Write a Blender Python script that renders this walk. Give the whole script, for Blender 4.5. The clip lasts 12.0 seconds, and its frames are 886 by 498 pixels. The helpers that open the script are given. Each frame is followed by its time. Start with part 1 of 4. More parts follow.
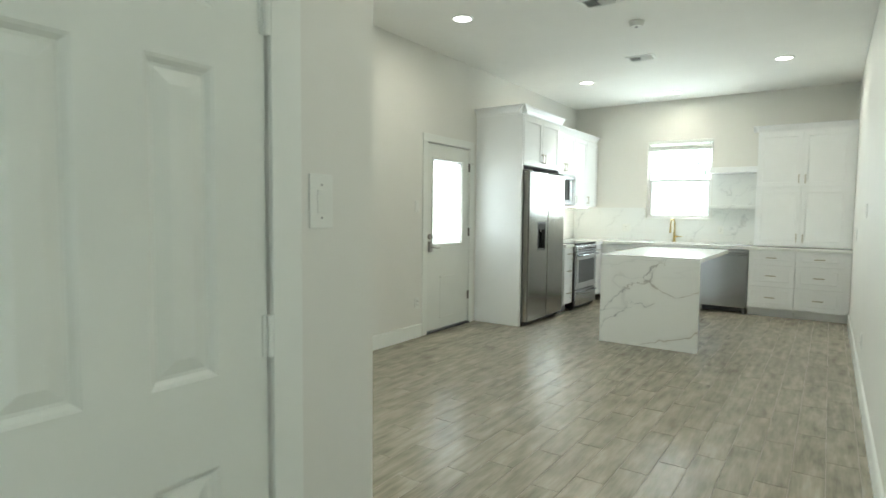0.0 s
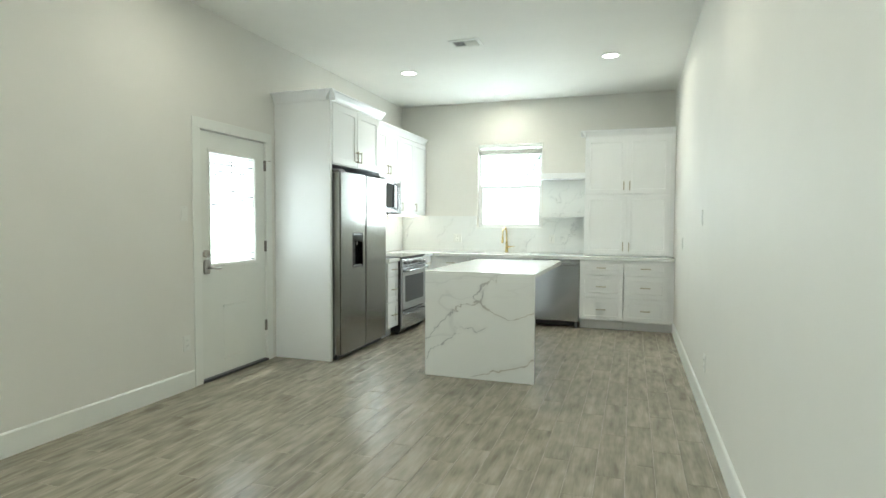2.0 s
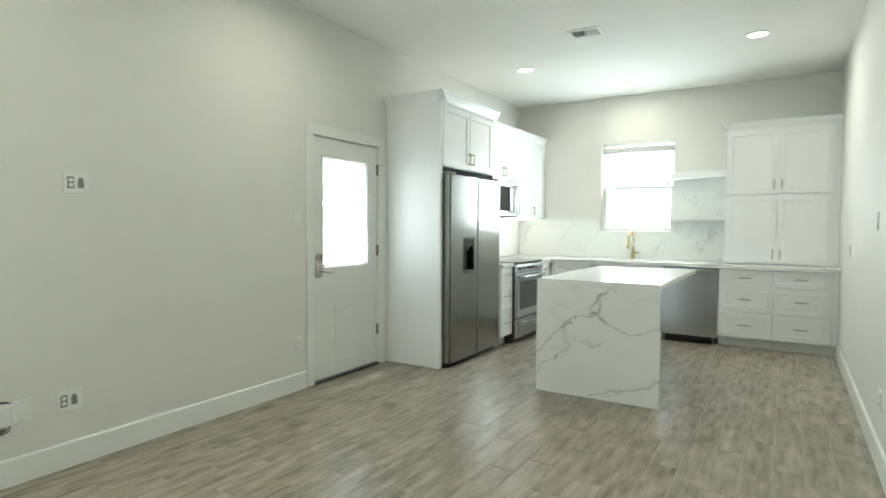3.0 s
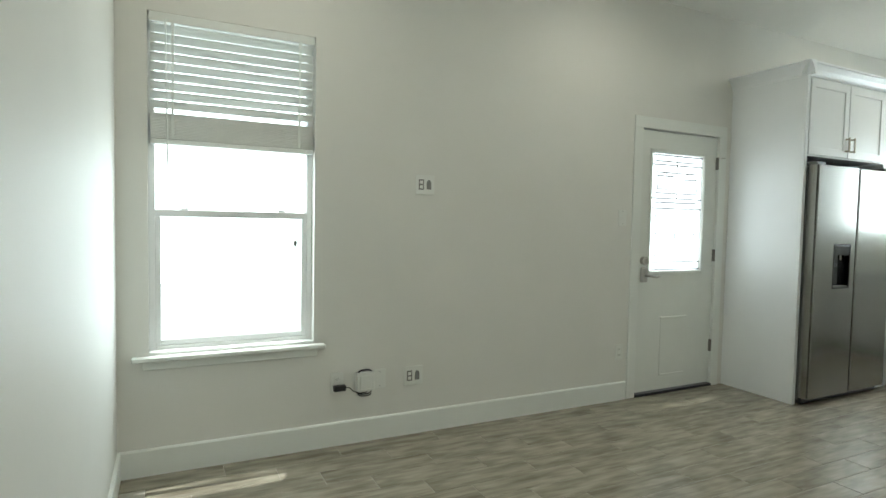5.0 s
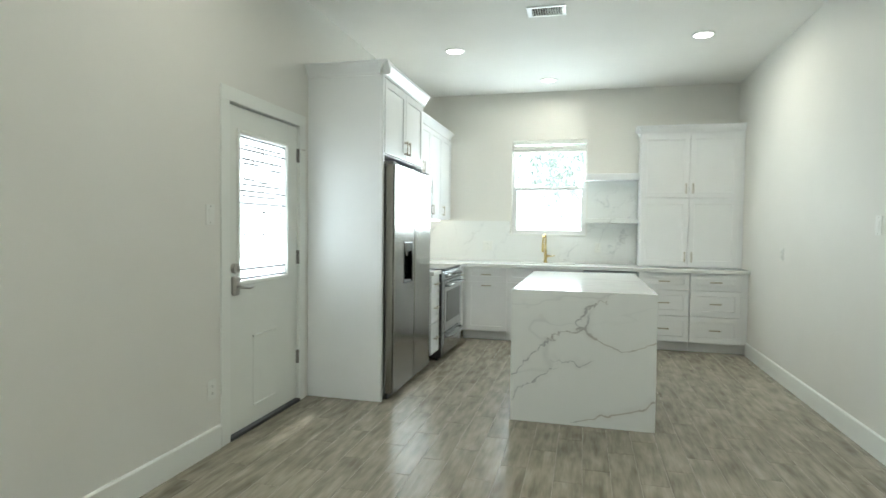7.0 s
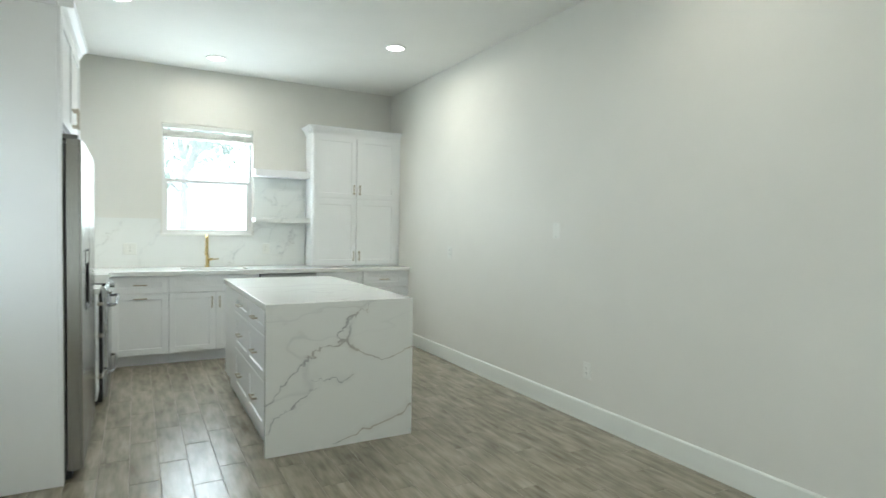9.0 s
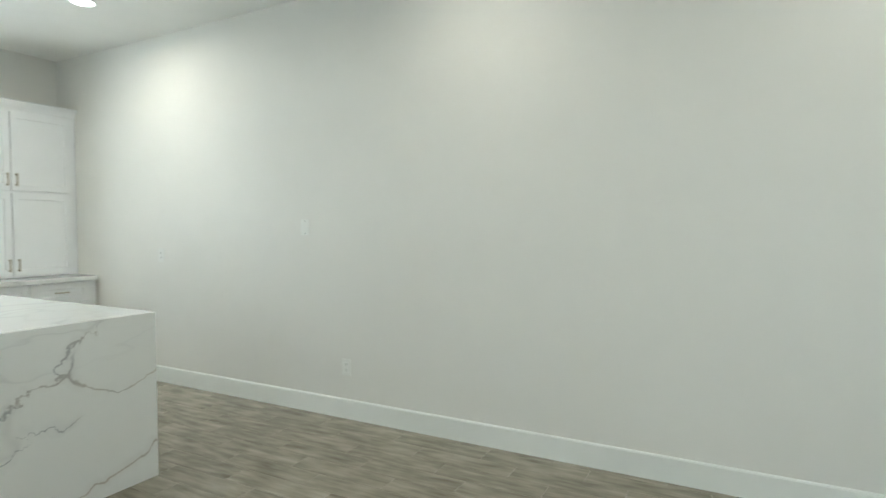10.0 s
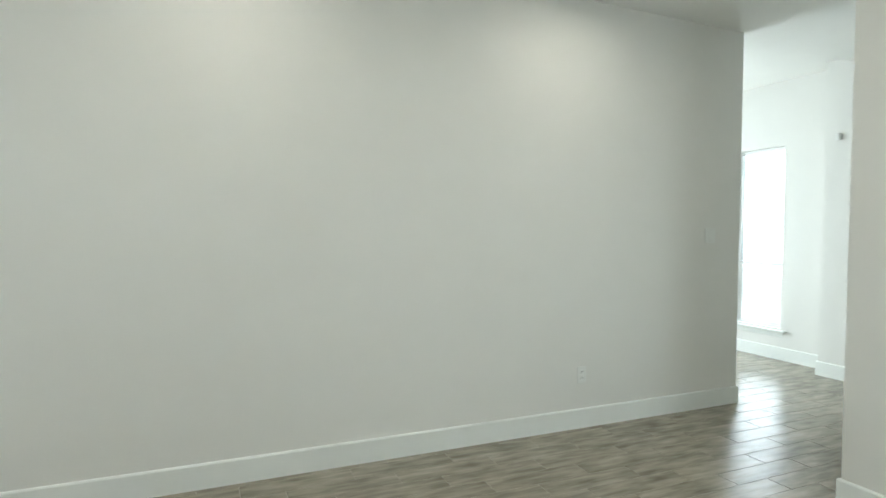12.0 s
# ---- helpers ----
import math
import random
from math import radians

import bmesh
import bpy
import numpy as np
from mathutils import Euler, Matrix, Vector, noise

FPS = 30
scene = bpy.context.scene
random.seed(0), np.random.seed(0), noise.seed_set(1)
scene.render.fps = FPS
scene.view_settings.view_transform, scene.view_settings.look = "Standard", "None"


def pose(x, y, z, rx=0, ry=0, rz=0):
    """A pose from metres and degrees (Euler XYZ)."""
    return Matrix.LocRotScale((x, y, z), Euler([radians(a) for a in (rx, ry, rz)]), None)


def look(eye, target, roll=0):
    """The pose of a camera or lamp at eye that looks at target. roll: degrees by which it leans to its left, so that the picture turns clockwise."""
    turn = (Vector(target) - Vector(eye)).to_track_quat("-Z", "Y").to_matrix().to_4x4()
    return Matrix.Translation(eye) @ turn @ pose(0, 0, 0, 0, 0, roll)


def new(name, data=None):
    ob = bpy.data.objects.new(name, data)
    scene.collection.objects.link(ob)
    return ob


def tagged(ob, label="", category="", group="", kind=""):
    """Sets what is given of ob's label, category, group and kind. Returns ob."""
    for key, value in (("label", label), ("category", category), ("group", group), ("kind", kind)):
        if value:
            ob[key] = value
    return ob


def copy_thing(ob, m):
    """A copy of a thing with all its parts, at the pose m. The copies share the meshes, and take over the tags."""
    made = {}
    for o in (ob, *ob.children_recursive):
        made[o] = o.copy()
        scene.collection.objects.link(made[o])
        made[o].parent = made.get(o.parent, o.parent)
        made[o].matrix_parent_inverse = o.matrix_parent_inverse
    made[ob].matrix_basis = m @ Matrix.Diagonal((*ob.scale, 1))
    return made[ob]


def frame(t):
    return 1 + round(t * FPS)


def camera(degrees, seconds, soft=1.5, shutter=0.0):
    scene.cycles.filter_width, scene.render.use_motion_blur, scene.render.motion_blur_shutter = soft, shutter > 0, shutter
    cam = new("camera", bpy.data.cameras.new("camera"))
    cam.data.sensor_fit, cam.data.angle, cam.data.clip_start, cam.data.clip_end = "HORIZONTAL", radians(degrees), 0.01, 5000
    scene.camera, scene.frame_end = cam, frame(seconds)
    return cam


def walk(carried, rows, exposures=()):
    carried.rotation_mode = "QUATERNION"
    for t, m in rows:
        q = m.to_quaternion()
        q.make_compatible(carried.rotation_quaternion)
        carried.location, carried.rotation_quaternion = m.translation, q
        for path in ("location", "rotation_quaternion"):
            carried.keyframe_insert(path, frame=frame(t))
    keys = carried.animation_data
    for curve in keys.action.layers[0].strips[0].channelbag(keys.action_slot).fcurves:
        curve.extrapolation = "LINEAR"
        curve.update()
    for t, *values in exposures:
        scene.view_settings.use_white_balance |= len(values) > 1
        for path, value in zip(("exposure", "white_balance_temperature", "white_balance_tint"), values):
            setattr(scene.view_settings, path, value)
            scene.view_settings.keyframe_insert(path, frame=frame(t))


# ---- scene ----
cam = camera(76.8, 12.0, shutter=0.2)
PATH = [
    (0, (0.106, 0.371, 1.32), (-1.028, 2.013, 1.187), 0.6),
    (0.5, (-0.011, 0.652, 1.321), (-0.909, 2.434, 1.186), 0.5),
    (1, (-0.06, 0.941, 1.296), (-0.779, 2.803, 1.164), 0.4),
    (1.5, (-0.104, 1.263, 1.307), (-0.744, 3.155, 1.202), 0.3),
    (2, (-0.135, 1.54, 1.31), (-0.776, 3.432, 1.218), 0.3),
    (2.5, (-0.15, 1.728, 1.315), (-0.906, 3.577, 1.226), 0.2),
    (3, (-0.112, 1.822, 1.319), (-1.16, 3.523, 1.236), 0.3),
    (3.5, (-0.098, 1.834, 1.324), (-1.475, 3.282, 1.24), 0.5),
    (3.7, (-0.121, 1.849, 1.326), (-1.613, 3.179, 1.243), 0.5),
    (5.3, (-0.334, 1.993, 1.311), (-2.133, 2.862, 1.215), 1.2),
    (5.5, (-0.4, 2.029, 1.313), (-2.174, 2.948, 1.217), 1.2),
    (6, (-0.614, 2.106, 1.295), (-2.043, 3.503, 1.205), 1.3),
    (6.1, (-0.679, 2.128, 1.296), (-2.011, 3.616, 1.205), 1.0),
    (6.5, (-0.978, 2.206, 1.31), (-1.929, 3.964, 1.234), 0.9),
    (7, (-1.345, 2.218, 1.311), (-1.833, 4.157, 1.238), 0.7),
    (9, (-2.469, 2.724, 1.36), (-1.508, 4.476, 1.288), 1.0),
    (9.5, (-2.607, 2.95, 1.366), (-1.235, 4.403, 1.282), 0.5),
    (10, (-2.8, 3.221, 1.356), (-1.039, 4.165, 1.28), -0.1),
    (10.5, (-2.935, 3.53, 1.366), (-1.001, 4.034, 1.283), 0.0),
    (11, (-2.982, 3.95, 1.335), (-0.983, 3.999, 1.276), 0.3),
    (11.5, (-2.95, 4.375, 1.362), (-0.999, 3.944, 1.285), 0.4),
    (12, (-2.89, 4.73, 1.40), (-1.053, 3.939, 1.334), 0.4),
]
walk(cam, [(t, look(eye, target, roll)) for t, eye, target, roll in PATH],
     [(t, stops, kelvin, tint) for t, stops, kelvin, tint in (
         (0, 0.02, 6140, 3), (1.0, 0.11, 6110, 3), (2.5, 0.10, 6060, 3), (3.5, 0.05, 6030, 4), (5.3, -0.46, 6050, 4), (6.0, -0.53, 6040, 4), (6.5, -0.31, 6000, 4),
         (7, -0.07, 5960, 5), (9, -0.10, 5870, 6), (9.5, -0.09, 5880, 6), (10, -0.01, 5880, 7), (11.5, 0.05, 5920, 8), (12, -0.05, 5930, 8))])
# ---- world, sun, lamps ----
XL, XR, YN, YB, H = -3.41, 0.35, 1.72, 9.28, 3.015
FRONT_Y = -1.12
SUN_ELEVATION, SUN_AZIMUTH = 76.0, 113.0
world = bpy.data.worlds.new("sky")
scene.world = world
world.use_nodes = True
sky = world.node_tree.nodes.new("ShaderNodeTexSky")
sky.sky_type = "NISHITA"
sky.sun_disc = False
sky.sun_elevation = radians(SUN_ELEVATION)
sky.sun_rotation = radians(-SUN_AZIMUTH)
background = world.node_tree.nodes["Background"]
background.inputs["Strength"].default_value = 0.15
world.node_tree.links.new(sky.outputs["Color"], background.inputs["Color"])
sun_data = bpy.data.lights.new("sun", "SUN")
sun_data.energy, sun_data.angle, sun_data.color = 5.0, radians(0.5), (1.0, 0.96, 0.9)
sun = new("sun", sun_data)
sun.matrix_world = look((-6, 5, 12), (-6 + math.cos(radians(SUN_ELEVATION)) * math.sin(radians(SUN_AZIMUTH)),
                                       5 + math.cos(radians(SUN_ELEVATION)) * math.cos(radians(SUN_AZIMUTH)),
                                       12 - math.sin(radians(SUN_ELEVATION))))


def opening_light(name, eye, target, wide, high, watts, colour=(1, 1, 1)):
    data = bpy.data.lights.new(name, "AREA")
    data.shape, data.size, data.size_y, data.energy, data.color = "RECTANGLE", wide, high, watts, colour
    ob = new(name, data)
    ob.matrix_world = look(eye, target)
    return ob


DAY = (0.93, 1.0, 1.0)
opening_light("window_daylight", (XL - 0.05, 2.275, 1.13), (0, 2.275, 1.2), 0.76, 1.0, 14, DAY)
opening_light("kitchen_daylight", (-1.78, YB + 0.03, 1.78), (-1.78, 0, 2.9), 0.8, 0.9, 30, DAY)
opening_light("door_daylight", (XL - 0.005, 5.565, 1.42), (0, 5.565, 1.1), 0.55, 0.9, 1.5, DAY)
opening_light("front_daylight", (1.57, FRONT_Y - 0.05, 1.34), (1.57, 3, 1.2), 0.58, 1.9, 10, DAY)
# fill light added at an unseen opening to brighten front room and hall
opening_light("added_side_fill", (4.23, 1.25, 1.46), (0, 1.25, 1.2), 1.4, 1.9, 185, DAY)
WARM = (1.0, 0.905, 0.745)
for i, (x, y) in enumerate([(-2.58, 7.51), (-0.38, 7.51), (-1.77, 8.74), (-2.63, 4.595), (-0.38, 4.595), (-2.63, 2.45), (-0.38, 2.45)]):
    data = bpy.data.lights.new("downlight", "AREA")
    data.shape, data.size, data.energy, data.color, data.spread = "DISK", 0.15, 6.0 if y > 8 else 11.5 if y > 7 else 6.5, WARM, radians(172)
    new("downlight", data).matrix_world = look((x, y, H - 0.012), (x, y + 0.0001, 0))
# ---- materials ----
def nodes_of(name):
    m = bpy.data.materials.new(name)
    m.use_nodes = True
    return m, m.node_tree.nodes, m.node_tree.links, m.node_tree.nodes["Principled BSDF"]


def add_noise(n, l, vector, scale, detail=4.0, distortion=0.0, rough=0.5):
    t = n.new("ShaderNodeTexNoise")
    t.inputs["Scale"].default_value = scale
    t.inputs["Detail"].default_value = detail
    t.inputs["Distortion"].default_value = distortion
    t.inputs["Roughness"].default_value = rough
    l.new(vector, t.inputs["Vector"])
    return t.outputs["Fac"]


def remap(n, l, value, a, b, c, d):
    r = n.new("ShaderNodeMapRange")
    r.inputs["From Min"].default_value, r.inputs["From Max"].default_value = a, b
    r.inputs["To Min"].default_value, r.inputs["To Max"].default_value = c, d
    l.new(value, r.inputs["Value"])
    return r.outputs["Result"]


def calc(n, l, op, a, b=None):
    m = n.new("ShaderNodeMath")
    m.operation = op
    for i, v in enumerate((a, b)):
        if v is None:
            continue
        if isinstance(v, (int, float)):
            m.inputs[i].default_value = v
        else:
            l.new(v, m.inputs[i])
    return m.outputs["Value"]


def mixed(n, l, fac, a, b):
    m = n.new("ShaderNodeMix")
    m.data_type = "RGBA"
    l.new(fac, m.inputs["Factor"])
    for slot, v in ((m.inputs[6], a), (m.inputs[7], b)):
        if isinstance(v, tuple):
            slot.default_value = (*v, 1)
        else:
            l.new(v, slot)
    return m.outputs[2]


def bumped(n, l, b, height, strength, distance=0.002):
    k = n.new("ShaderNodeBump")
    k.inputs["Strength"].default_value = strength
    k.inputs["Distance"].default_value = distance
    l.new(height, k.inputs["Height"])
    l.new(k.outputs["Normal"], b.inputs["Normal"])


def material(name, colour, rough=0.5, metal=0.0, vary=0.0, scale=8.0, bump=0.0, bump_scale=60.0, stretch=(1, 1, 1), rough_vary=0.0):
    m, n, l, b = nodes_of(name)
    b.inputs["Base Color"].default_value = (*colour, 1)
    b.inputs["Roughness"].default_value = rough
    b.inputs["Metallic"].default_value = metal
    geo = n.new("ShaderNodeNewGeometry")
    mapping = n.new("ShaderNodeMapping")
    mapping.inputs["Scale"].default_value = stretch
    l.new(geo.outputs["Position"], mapping.inputs["Vector"])
    where = mapping.outputs["Vector"]
    if vary:
        fine = add_noise(n, l, where, scale, 5)
        wide = add_noise(n, l, where, scale * 0.13, 2)
        both = calc(n, l, "ADD", remap(n, l, fine, 0.3, 0.7, 1 - vary, 1 + vary), remap(n, l, wide, 0.3, 0.7, -vary, vary))
        mul = n.new("ShaderNodeVectorMath")
        mul.operation = "SCALE"
        mul.inputs[0].default_value = colour
        l.new(both, mul.inputs["Scale"])
        l.new(mul.outputs["Vector"], b.inputs["Base Color"])
    if rough_vary:
        l.new(remap(n, l, add_noise(n, l, where, scale, 4), 0.3, 0.7, rough - rough_vary, rough + rough_vary), b.inputs["Roughness"])
    if bump:
        bumped(n, l, b, add_noise(n, l, where, bump_scale, 3), bump)
    return m


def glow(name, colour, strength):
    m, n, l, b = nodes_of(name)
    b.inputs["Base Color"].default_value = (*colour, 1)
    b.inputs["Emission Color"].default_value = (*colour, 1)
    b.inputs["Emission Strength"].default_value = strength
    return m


def marble(name, offset, lean, veins=1.0, front=False, slab=False):
    """White quartz with thin grey veins that lean to one side; front: the slab with three bold veins and a loop."""
    m, n, l, b = nodes_of(name)
    geo = n.new("ShaderNodeNewGeometry")
    mapping = n.new("ShaderNodeMapping")
    mapping.inputs["Location"].default_value = offset
    mapping.inputs["Rotation"].default_value = (0, radians(lean), radians(14))
    mapping.inputs["Scale"].default_value = (0.55, 0.8, 1.5)
    l.new(geo.outputs["Position"], mapping.inputs["Vector"])
    where = mapping.outputs["Vector"]
    wide = calc(n, l, "ABSOLUTE", calc(n, l, "SUBTRACT", add_noise(n, l, where, 0.95, 4, 0.4, 0.55), 0.5))
    gate = remap(n, l, add_noise(n, l, where, 2.3, 2), 0.46, 0.64, 0.0, 1.0)
    line = calc(n, l, "MULTIPLY", remap(n, l, wide, 0.001, 0.0075, 0.55 * veins, 0.0), remap(n, l, gate, 0, 1, 0.25, 1.0))
    halo = calc(n, l, "MULTIPLY", remap(n, l, wide, 0.0, 0.04, 0.14 * veins, 0.0), gate)
    cloud = remap(n, l, add_noise(n, l, where, 1.7, 3), 0.45, 0.8, 0.0, 0.07)
    total = calc(n, l, "ADD", calc(n, l, "ADD", line, halo), cloud)
    if front:
        at = n.new("ShaderNodeSeparateXYZ")
        l.new(geo.outputs["Position"], at.inputs["Vector"])
        x, z = at.outputs["X"], at.outputs["Z"]
        wob = calc(n, l, "ADD", remap(n, l, add_noise(n, l, geo.outputs["Position"], 5.0, 5, 0.5, 0.6), 0.3, 0.7, -0.085, 0.085),
                   remap(n, l, add_noise(n, l, geo.outputs["Position"], 1.9, 2), 0.3, 0.7, -0.05, 0.05))
        weight = remap(n, l, add_noise(n, l, geo.outputs["Position"], 6.5, 3), 0.35, 0.65, 0.0, 1.0)

        def stroke(distance, wide_min, wide_max, keep):
            width = remap(n, l, weight, 0, 1, wide_min, wide_max)
            body = calc(n, l, "SUBTRACT", 1.0, calc(n, l, "MINIMUM", calc(n, l, "DIVIDE", distance, width), 1.0))
            soft = calc(n, l, "MULTIPLY", remap(n, l, distance, 0.0, 0.05, 0.22, 0.0), weight)
            return calc(n, l, "MULTIPLY", calc(n, l, "ADD", calc(n, l, "MULTIPLY", body, 1.0), soft), keep)

        def slanted(x0, z0, slope, share, begin, end, low, high):
            path = calc(n, l, "ADD", calc(n, l, "MULTIPLY", calc(n, l, "SUBTRACT", x, x0), slope), calc(n, l, "MULTIPLY", wob, share))
            d = calc(n, l, "ABSOLUTE", calc(n, l, "SUBTRACT", calc(n, l, "SUBTRACT", z, z0), path))
            keep = calc(n, l, "MULTIPLY", remap(n, l, x, begin, begin + 0.05, 0, 1), remap(n, l, x, end - 0.06, end, 1, 0))
            return stroke(d, low, high, keep)

        strokes = [slanted(-1.82, 0.30, 0.93, 1.0, -2.0, -1.14, 0.003, 0.015), slanted(-1.82, 0.15, 0.75, 0.8, -2.0, -1.48, 0.004, 0.014),
                   slanted(-1.36, 0.03, 0.33, 0.35, -1.42, -0.8, 0.004, 0.009), slanted(-1.55, 0.42, 0.05, 0.5, -1.56, -1.25, 0.002, 0.006)]
        cx, cz = calc(n, l, "SUBTRACT", x, -1.07), calc(n, l, "SUBTRACT", z, 0.72)
        far = calc(n, l, "SQRT", calc(n, l, "ADD", calc(n, l, "MULTIPLY", cx, cx), calc(n, l, "MULTIPLY", calc(n, l, "MULTIPLY", cz, cz), 1.35)))
        loop_d = calc(n, l, "ABSOLUTE", calc(n, l, "SUBTRACT", calc(n, l, "ADD", far, calc(n, l, "MULTIPLY", wob, 0.3)), 0.235))
        strokes.append(stroke(loop_d, 0.003, 0.011, calc(n, l, "MULTIPLY", remap(n, l, cz, -0.02, 0.06, 1, 0.0), 0.85)))
        for s in strokes:
            total = calc(n, l, "ADD", total, s)
    if slab:
        at = n.new("ShaderNodeSeparateXYZ")
        l.new(geo.outputs["Position"], at.inputs["Vector"])
        along = calc(n, l, "SUBTRACT", calc(n, l, "ADD", at.outputs["X"], at.outputs["Y"]), calc(n, l, "MULTIPLY", at.outputs["Z"], 0.62))
        for pitch, shift, strength, size in ((0.47, 0.11, 0.42, 3.2), (0.31, 0.23, 0.22, 4.6)):
            bend = remap(n, l, add_noise(n, l, geo.outputs["Position"], size, 5, 0.4, 0.6), 0.3, 0.7, -0.13, 0.13)
            step = calc(n, l, "DIVIDE", calc(n, l, "ADD", calc(n, l, "ADD", along, bend), shift + 40), pitch)
            d = calc(n, l, "MULTIPLY", calc(n, l, "ABSOLUTE", calc(n, l, "SUBTRACT", calc(n, l, "FRACT", step), 0.5)), pitch)
            on = remap(n, l, add_noise(n, l, geo.outputs["Position"], 2.6, 3, 0.2), 0.46, 0.60, 0.0, 1.0)
            mark = calc(n, l, "ADD", remap(n, l, d, 0.002, 0.009, strength, 0.0), remap(n, l, d, 0.0, 0.05, strength * 0.22, 0.0))
            total = calc(n, l, "ADD", total, calc(n, l, "MULTIPLY", mark, on))
    total = calc(n, l, "MINIMUM", calc(n, l, "MAXIMUM", total, 0.0), 0.82)
    tone = mixed(n, l, remap(n, l, add_noise(n, l, where, 3.1, 2), 0.52, 0.72, 0, 1), (0.33, 0.35, 0.365), (0.46, 0.41, 0.34))
    l.new(mixed(n, l, total, (0.80, 0.82, 0.80), tone), b.inputs["Base Color"])
    b.inputs["Roughness"].default_value = 0.14
    return m


def plank_material(name, per_island=False):
    """Weathered grey-brown wood print on glazed porcelain, a tone of its own for each plank."""
    m, n, l, b = nodes_of(name)
    geo = n.new("ShaderNodeNewGeometry")
    if per_island:
        chance = geo.outputs["Random Per Island"]
    else:
        chance = n.new("ShaderNodeObjectInfo").outputs["Random"]
    shift = n.new("ShaderNodeCombineXYZ")
    l.new(calc(n, l, "MULTIPLY", chance, 37.0), shift.inputs["X"])
    l.new(calc(n, l, "MULTIPLY", chance, 91.0), shift.inputs["Y"])
    add = n.new("ShaderNodeVectorMath")
    l.new(geo.outputs["Position"], add.inputs[0])
    l.new(shift.outputs["Vector"], add.inputs[1])

    def along(across, length):
        way = n.new("ShaderNodeMapping")
        way.inputs["Scale"].default_value = (across, length, 1.0)
        l.new(add.outputs["Vector"], way.inputs["Vector"])
        return way.outputs["Vector"]

    def print_noise(across, length, detail):
        t = n.new("ShaderNodeTexNoise")
        t.noise_dimensions = "2D"
        t.inputs["Scale"].default_value = 1.0
        t.inputs["Detail"].default_value = detail
        t.inputs["Roughness"].default_value = 0.5
        l.new(along(across, length), t.inputs["Vector"])
        return t.outputs["Fac"]

    streak, board, grain = print_noise(24.0, 3.4, 2.0), print_noise(11.0, 4.2, 2.0), print_noise(110.0, 9.0, 2.0)
    tone = calc(n, l, "ADD", calc(n, l, "MULTIPLY", streak, 0.42), calc(n, l, "ADD", calc(n, l, "MULTIPLY", board, 0.42), calc(n, l, "MULTIPLY", grain, 0.16)))
    tone = calc(n, l, "ADD", tone, remap(n, l, chance, 0, 1, -0.035, 0.035))
    b.inputs["Roughness"].default_value = 0.27
    l.new(mixed(n, l, remap(n, l, tone, 0.30, 0.70, 0.0, 1.0), (0.168, 0.144, 0.101), (0.392, 0.361, 0.283)), b.inputs["Base Color"])
    return m


def pane_material(name, rough=0.0):
    """Thin window glass: mostly clear, with a slight reflection."""
    m, n, l, b = nodes_of(name)
    clear = n.new("ShaderNodeBsdfTransparent")
    clear.inputs["Color"].default_value = (0.93, 0.96, 0.95, 1)
    shine = n.new("ShaderNodeBsdfGlossy")
    shine.inputs["Roughness"].default_value = rough
    fresnel = n.new("ShaderNodeFresnel")
    fresnel.inputs["IOR"].default_value = 1.35
    mix = n.new("ShaderNodeMixShader")
    l.new(fresnel.outputs["Fac"], mix.inputs["Fac"])
    l.new(clear.outputs["BSDF"], mix.inputs[1])
    l.new(shine.outputs["BSDF"], mix.inputs[2])
    l.new(mix.outputs["Shader"], n["Material Output"].inputs["Surface"])
    return m


def frosted_material(name, cloud=0.6):
    m, n, l, b = nodes_of(name)
    clear = n.new("ShaderNodeBsdfTransparent")
    cloudy = n.new("ShaderNodeBsdfTranslucent")
    cloudy.inputs["Color"].default_value = (0.95, 0.97, 0.97, 1)
    mix = n.new("ShaderNodeMixShader")
    mix.inputs["Fac"].default_value = cloud
    l.new(clear.outputs["BSDF"], mix.inputs[1])
    l.new(cloudy.outputs["BSDF"], mix.inputs[2])
    l.new(mix.outputs["Shader"], n["Material Output"].inputs["Surface"])
    return m


WALL = material("wall_paint", (0.72, 0.715, 0.67), 0.6, vary=0.012, scale=3, bump=0.22, bump_scale=150)
CEIL = material("ceiling_paint", (0.81, 0.81, 0.77), 0.8, vary=0.012, scale=3, bump=0.3, bump_scale=110)
TRIM = material("trim_paint", (0.77, 0.79, 0.75), 0.32, vary=0.012, scale=5, bump=0.05)
DOORP = material("door_paint", (0.74, 0.76, 0.715), 0.38, vary=0.012, scale=5, bump=0.06)
CAB = material("cabinet_paint", (0.84, 0.86, 0.865), 0.3, vary=0.01, scale=5, bump=0.03)
PLASTIC = material("plate_plastic", (0.75, 0.76, 0.72), 0.3, vary=0.01)
GREYPL = material("grey_plastic", (0.2, 0.2, 0.19), 0.5, vary=0.03)
BLACK = material("black_plastic", (0.02, 0.02, 0.021), 0.4, vary=0.1)
DARK = material("dark_gap", (0.03, 0.028, 0.026), 0.8)
GROUT = material("grout", (0.36, 0.335, 0.28), 0.9, vary=0.08, scale=30)
STEEL = material("stainless_steel", (0.30, 0.295, 0.275), 0.21, 1.0, vary=0.015, scale=3, stretch=(60, 60, 0.6), rough_vary=0.02)
STEEL_LIGHT = material("pale_stainless", (0.50, 0.51, 0.525), 0.27, 1.0, vary=0.008, scale=2)
HINGE = material("dark_nickel", (0.22, 0.21, 0.19), 0.35, 1.0)
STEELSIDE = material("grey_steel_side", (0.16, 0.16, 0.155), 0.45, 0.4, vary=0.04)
NICKEL = material("satin_nickel", (0.52, 0.50, 0.46), 0.28, 1.0, vary=0.04, scale=30)
